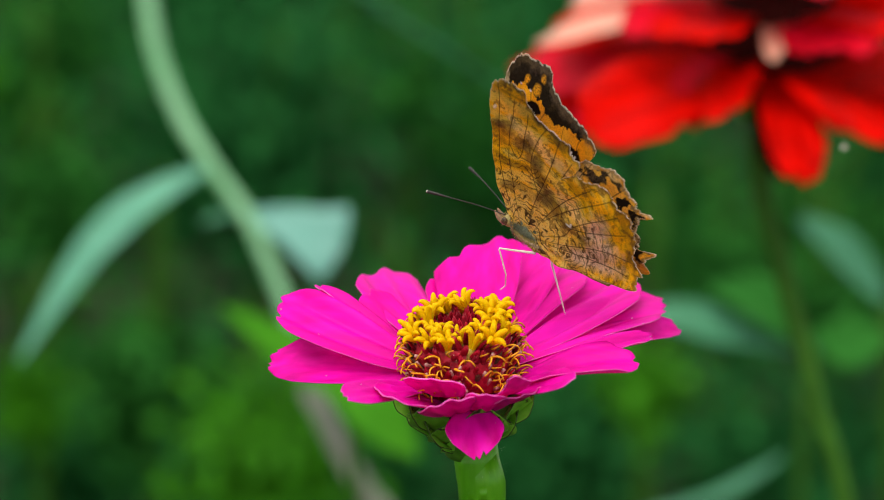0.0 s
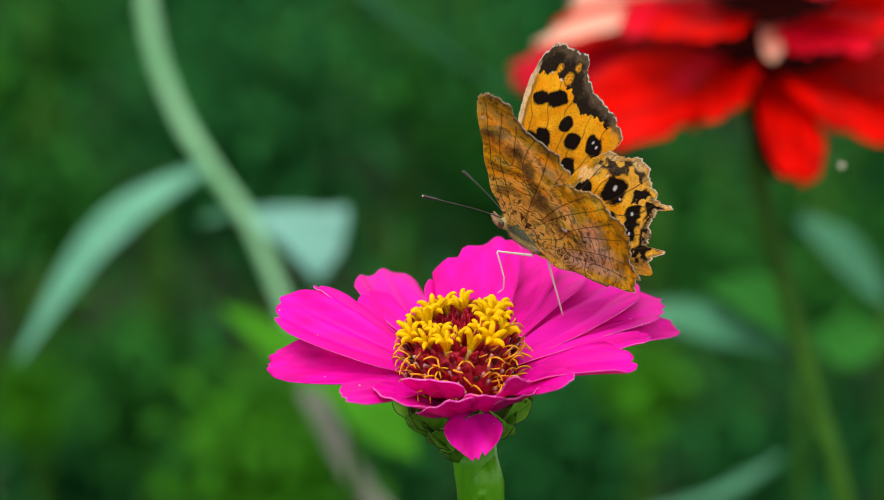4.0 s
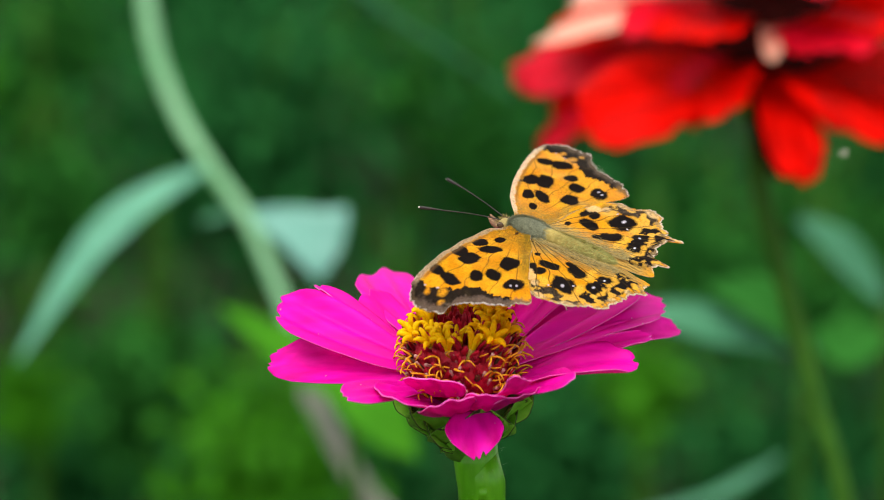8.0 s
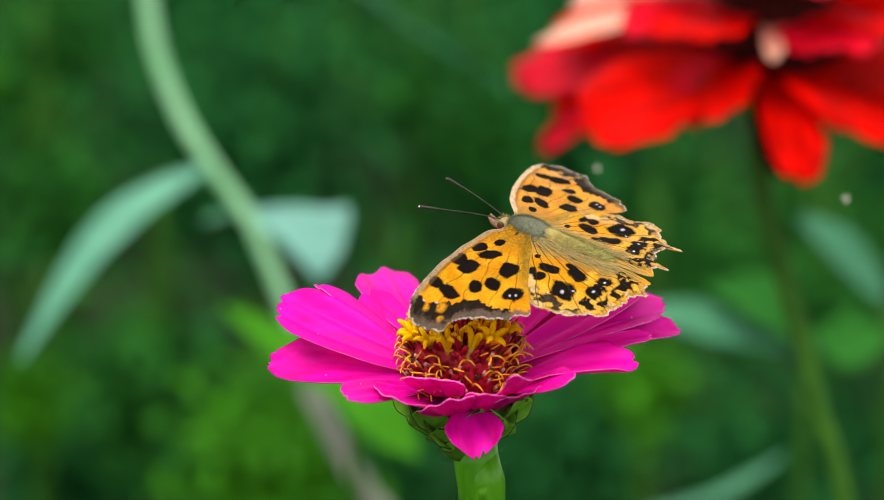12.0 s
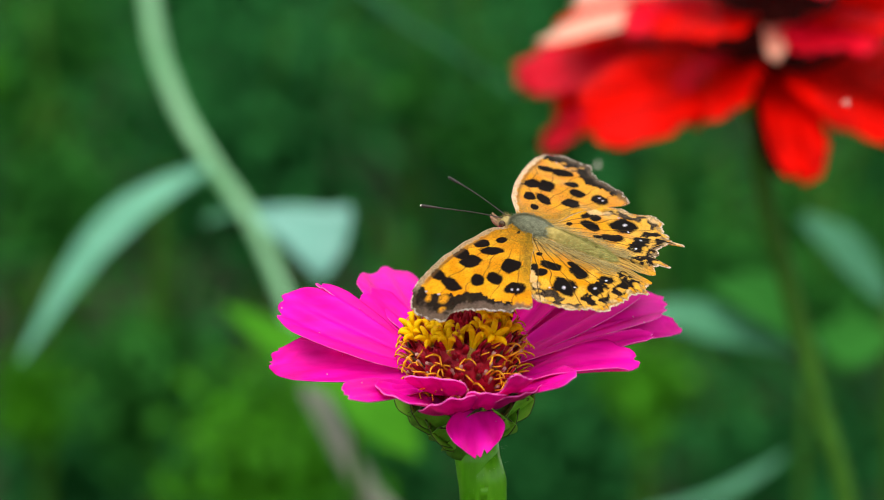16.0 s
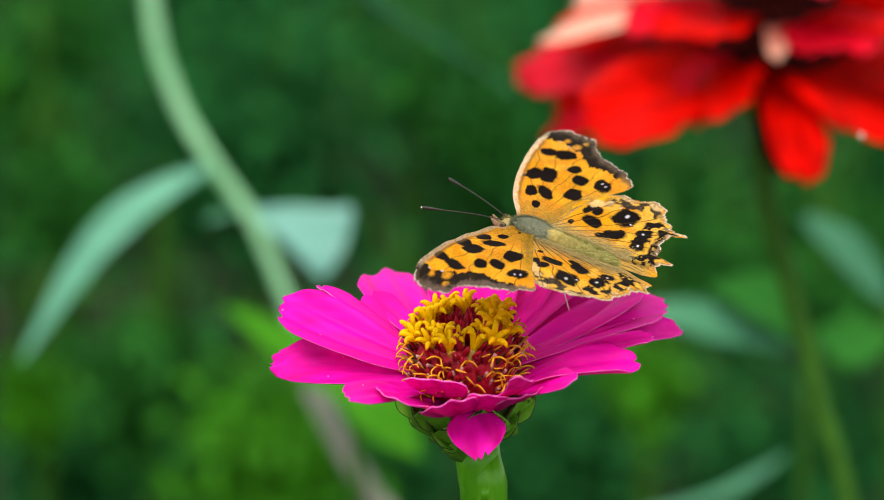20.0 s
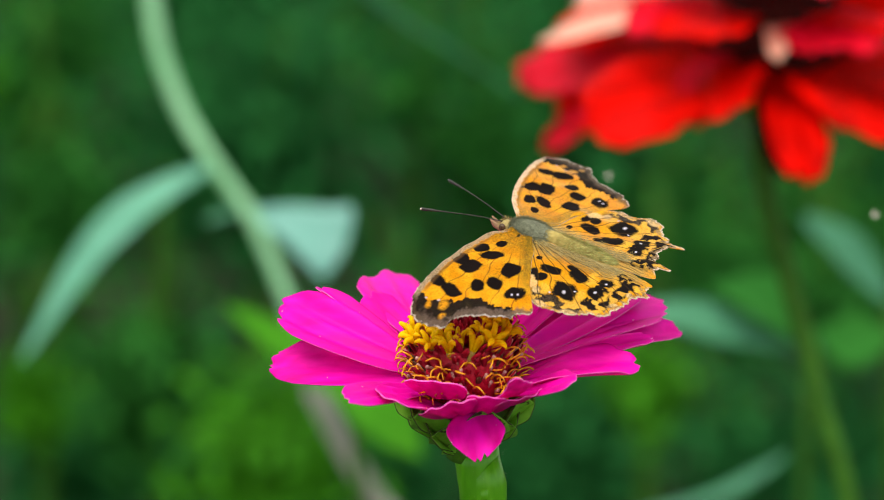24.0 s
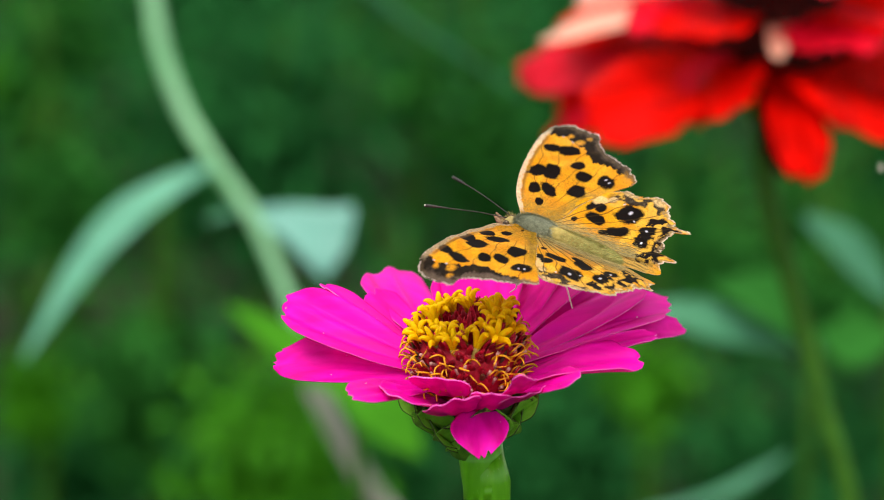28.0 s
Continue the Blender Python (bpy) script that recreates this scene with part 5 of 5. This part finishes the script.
for wing, side in ((hind_left, 1), (hind_right, -1)):
    tagged(part("hair", wing_hair(side, 71 + side), wing, None, "long golden hairs"), kind="stuff")


def body_pose(where, head, left, up):
    m = Matrix((head, left, up)).transposed().to_4x4()
    m.translation = where
    return m


PERCH_FIRST = body_pose((0.01181, 0.00400, 0.62294), (-0.7744, 0.5280, 0.3487), (-0.6147, -0.7583, -0.2171), (0.1497, -0.3825, 0.9117))
PERCH_LATER = body_pose((0.01143, 0.00395, 0.62267), (-0.8865, 0.3816, 0.2618), (-0.4457, -0.8561, -0.2617), (0.1242, -0.3487, 0.9289))


def build_legs():
    """Slender pale legs, bent at the knee, that stand on the petals."""
    inv = PERCH_LATER.inverted()
    lines = [[(0.0139, 0.0022, 0.6188), (0.0088, -0.0007, 0.6196), (0.0101, 0.0003, 0.6155), (0.0100, 0.0020, 0.6132), (0.0091, 0.0036, 0.6120)],
             [(0.0160, 0.0045, 0.6182), (0.0163, 0.0050, 0.6165), (0.0178, 0.0064, 0.6118), (0.0187, 0.0085, 0.6082)]]
    for line in lines:
        pts = []
        for a, b in zip(line, line[1:]):
            pts += [Vector(a), Vector(a).lerp(Vector(b), 0.15), Vector(a).lerp(Vector(b), 0.85)]
        pts.append(Vector(line[-1]))
        part("leg", mesh_of("leg", *tube([inv @ p for p in pts], [0.24 * MM, 0.18 * MM, 0.14 * MM, 0.13 * MM, 0.11 * MM, 0.09 * MM], 8, 40), LEG), butterfly, None, "slender whitish leg")


build_legs()


def build_fluff(bristles=26):
    """A tuft of plant fluff that hangs and drifts in the air."""
    f = thing("seed_fluff", "tiny pale tuft of seed fluff drifting in the air", "seed")
    part("seed", mesh_of("seed", *ellipsoid(0.35 * MM, 0.2 * MM, 0.2 * MM, Matrix.Identity(4), 8, 6), IVORY), f)
    rnd = random.Random(3)
    for _ in range(bristles):
        d = Vector((rnd.gauss(0, 1), rnd.gauss(0, 1), rnd.gauss(0, 1))).normalized() * rnd.uniform(0.6, 1.0) * MM
        part("bristle", mesh_of("bristle", *tube([(0, 0, 0), d], [0.05 * MM, 0.04 * MM], 4), IVORY), f)
    return f


fluff = build_fluff()
small_fluff = build_fluff(14)


def motions():
    # drift of the fluff: seconds, place
    drift = [(0, 0.0749, 0.1087, 0.6108), (1, 0.0735, 0.1105, 0.6172), (2, 0.0737, 0.1092, 0.6126), (3, 0.0749, 0.1074, 0.6056), (4.5, 0.0746, 0.1082, 0.6088), (6, 0.0744, 0.1088, 0.6111), (8,
        0.075, 0.1084, 0.6096), (9, 0.075, 0.1082, 0.6088), (10, 0.0755, 0.1071, 0.6045), (11, 0.0752, 0.1062, 0.6012), (12, 0.0752, 0.1062, 0.6012), (13.5, 0.0754, 0.1077, 0.6067), (15,
        0.0754, 0.1093, 0.6129), (16, 0.0749, 0.1108, 0.6186), (17, 0.0763, 0.1113, 0.6204), (18, 0.0766, 0.1105, 0.6173), (20, 0.0776, 0.1092, 0.6126), (21, 0.0769, 0.1102, 0.6164),
        (22.5, 0.0784, 0.1077, 0.6067), (24, 0.08, 0.1054, 0.5982), (25, 0.0791, 0.1055, 0.5985), (26.5, 0.0784, 0.1068, 0.6037), (28, 0.081, 0.1077, 0.6067)]
    # sway of the flower head, with the butterfly on it: seconds, then tenths of a millimetre to the side and down
    sway = [(0, 2.6, -1.5), (0.5, 3.7, -1.5), (1, 2.6, -0.5), (1.5, 1.2, -0.2), (2, 0.6, -1.2), (2.5, 0.5, -0.2), (3, 0.6, -0.2), (3.5, 1.9, -0.3), (5.5, 2.6, -0.5), (6, 4.8, -0.6), (6.5, 4.8,
        -0.5), (7, 0.7, 0.5), (7.5, 2.3, -0.4), (8, 3.9, -1.6), (8.5, 3.6, -1.5), (9, 0.8, -1.1), (9.5, 2.2, -1.3), (10, 1.6, -1.2), (10.5, 1.7, -1.7), (11, 1.1, -1.2), (11.5, 1.2, -1.4),
        (12, 1.6, -1.6), (12.5, -0.9, -1.9), (14.5, 0.3, -2.5), (15, 2.2, -3), (15.5, 3.7, -3), (16, 1.3, -2.4), (16.5, 0.9, -1.7), (17, 1.8, -1.3), (17.5, 1, -1.3), (18, 1.6, -1.3),
        (18.5, 1.6, -1.2), (19, 2, -0.2), (19.5, 1.1, 0.2), (20, 1.1, 0.9), (20.5, 0.6, 1.6), (21, 0.3, 2.2), (21.5, 1.2, 3.5), (23.5, -0.7, 3.7), (24, -0.7, 3.7), (24.5, -1.6, 3.2), (25,
        -7, 4.5), (25.5, -4.3, 3.4), (26, -2.6, 3.2), (26.5, -1.2, 2), (27, -2.7, 2.4), (27.5, 0.2, 0.9), (28, 3.2, -0.3)]
    # opening of the wings, in degrees above flat: seconds, left, right
    beat = [(0, 83.4, 92), (0.1, 79.6, 84), (0.2, 74.9, 74), (0.3, 72, 70.7), (0.4, 66.3, 64.2), (0.5, 56.8, 46.3), (0.6, 43.1, 33.6), (0.7, 28.5, 19.9), (0.8, 10.7, 0.9),
            (0.9, -1.8, -11.7), (1, -4.9, -11.7), (1.1, -2.8, -11.7), (1.2, 3.4, -6.4), (1.3, 8.7, -1.2), (1.4, 17, 7.3), (1.5, 26.4, 15.7), (1.6, 36.8, 27.3), (1.7, 52.1, 43.1),
            (1.8, 66.3, 64.2), (1.9, 77.7, 80), (2, 87.6, 91.5), (2.2, 88.5, 92.5), (2.4, 81.5, 85), (2.6, 72, 70.7), (2.8, 56.8, 48.5), (3, 51.3, 42), (3.1, 54, 45.3),
            (3.2, 59.7, 51.8), (3.4, 66.3, 64.2), (3.5, 66.3, 64.2), (4, 77.3, 64.4), (4.5, 65, 50.3), (5, 72, 64.4), (5.5, 50.9, 57.3), (5.7, 77.3, 85.8), (5.9, 75.6, 83.4),
            (6, 72, 70.1), (6.1, 62.6, 67.5), (6.2, 50.9, 45.5), (6.3, 36.8, 26.8), (6.4, 25.2, 14.9), (6.6, 6, -1.6), (6.8, 11, 3.8), (7, 23.1, 17.4), (7.2, 42.1, 34.0),
            (7.4, 48.6, 41.1), (7.6, 42.1, 32.4), (7.7, 35.8, 25.7), (7.8, 26.3, 15.6), (8, 5, -3.3), (8.5, 10.6, 3.6), (9, 8.4, 1.6), (9.5, 6.4, -1.6), (10, 13, 4),
            (10.5, 0.2, -8.6), (11, 7, -2.6), (11.5, 0.5, -9.4), (12, -2.1, -11.7), (12.5, 2.2, -8), (13, -2.1, -12), (13.5, 0.5, -9.3), (14, -2.1, -12), (14.5, -3.7, -12.8),
            (15, 1.9, -8.4), (15.25, -3.1, -13), (15.5, -3.9, -13.1), (15.75, -3.6, -13.5), (15.9, 0, -9.3), (16, 1.4, -8.2), (16.15, -2.6, -12.5), (16.5, -3.4, -12.8),
            (17, -2.4, -12.2), (17.5, -1.4, -11.4), (18, -4.3, -14), (18.5, 0.2, -10.1), (19, -4.5, -14), (19.5, -0.1, -9.9), (19.75, 1.4, -7.7), (19.9, 6, -2.7), (20, 12.2, 2.4),
            (20.1, 13.8, 5.5), (20.2, 11, 2.8), (20.3, 8, -0.5), (20.4, 3.2, -5.7), (20.5, 0.7, -8.7), (20.6, -1.3, -10.9), (20.7, 2.3, -6.7), (20.8, 6, -2.7), (20.9, 11.5, 3.3),
            (21, 14, 5.3), (21.1, 9, 0.7), (21.2, 3.2, -5.7), (21.5, 1.9, -5.7), (22, 6, -2.7), (22.5, 1.4, -7.7), (23, 4.1, -4.2), (23.5, 6.3, -1.7), (24, 0.2, -8.1),
            (24.5, 4.2, -7.3), (25, 5.3, -8.9), (25.5, 2.1, -8.5), (26, -0.9, -8.1), (26.2, -1.3, -10.9), (26.3, 2.3, -6.7), (26.4, 8, -0.5), (26.5, 13.8, 5.4), (26.6, 27.3, 15.9),
            (26.7, 46.3, 34.7), (26.8, 53.3, 44.9), (26.9, 57.6, 49), (27, 51.2, 36.9), (27.1, 35.8, 24.3), (27.2, 23.1, 12.9), (27.3, 10, 1.8), (27.4, 0.5, -8.7), (27.5, -4, -9.1),
            (27.6, -5, -15), (27.8, 8, -0.5), (28, 14.4, 3.7)]
    walk(zinnia, [(t, Matrix.Translation((x * 1e-4, 0, -z * 1e-4)) @ ZINNIA_AT) for t, x, z in sway])
    # small shifts of the butterfly on the flower: seconds, then tenths of a millimetre to the side and down
    shift = [(0, 0.4, -0.1), (1, 1.9, -1.4), (2, -0.6, -0.4), (3, -1.7, 1.9), (3.5, -1.5, 2.0), (5.5, -1.2, 2.5), (6, -1.2, 2.7), (7, -1.4, -0.1), (8, -0.3, 0.2), (17, 0.6, 0), (24, 0.3, -0.5), (26, 1.2, -0.5), (27, -2.3, 0.7), (27.5, 0.3, -0.8), (28, 0.5, -1.1)]
    rows = []
    for t, x, z in sway:
        perch = PERCH_FIRST if t < 4 else PERCH_LATER
        x, z = (q + float(np.interp(t, [r[0] for r in shift], [r[k] for r in shift])) for k, q in ((1, x), (2, z)))
        rows.append((t, Matrix.Translation((x * 1e-4, 0, -z * 1e-4)) @ perch))
    walk(butterfly, rows)
    walk(fluff, [(t, pose(x, y, z, t * 20, 0, t * 15)) for t, x, y, z in drift])
    # the wings also swing a little forwards as they rise: opening, then degrees of swing
    swing = {fore_left: [(-10, -1.3), (0, -1), (15, 0.3), (50, 1.3), (88, 3)], fore_right: [(-12, -0.1), (5, 1), (15, 2.8), (40, 4.3), (86, 3.8)],
             hind_left: [(-5, -1), (0, -0.6), (15, 0.5), (23, 1.8), (88, 4)], hind_right: [(-12, -3), (-8, -2.6), (3, -1.9), (14, 0.8), (40, 2.4), (70, 6.2), (86, 6.3)]}
    hover = [(0, 0.0297, 0.6035), (6, 0.0300, 0.6030), (12, 0.0295, 0.6038), (16, 0.0293, 0.6044), (17, 0.0306, 0.6059), (19, 0.0305, 0.6025), (23, 0.0310, 0.6022), (26, 0.0315, 0.6021), (28, 0.0316, 0.6020)]
    walk(small_fluff, [(t, pose(x, 0.12, z, t * 9, 30, t * 12)) for t, x, z in hover])
    for wing, side, column, lift in ((fore_left, 1, 1, 0), (hind_left, 1, 1, 1), (fore_right, -1, 2, 0), (hind_right, -1, 2, 2)):
        table = swing[wing]
        rows = []
        for r in beat:
            forth = float(np.interp(r[column], [q[0] for q in table], [q[1] for q in table]))
            rows.append((r[0], Matrix.Translation((0, side * 1.4 * MM, 0)) @ Matrix.Rotation(radians(side * (r[column] + lift)), 4, "X") @ Matrix.Rotation(radians(-side * forth), 4, "Z")))
        walk(wing, rows)


motions()
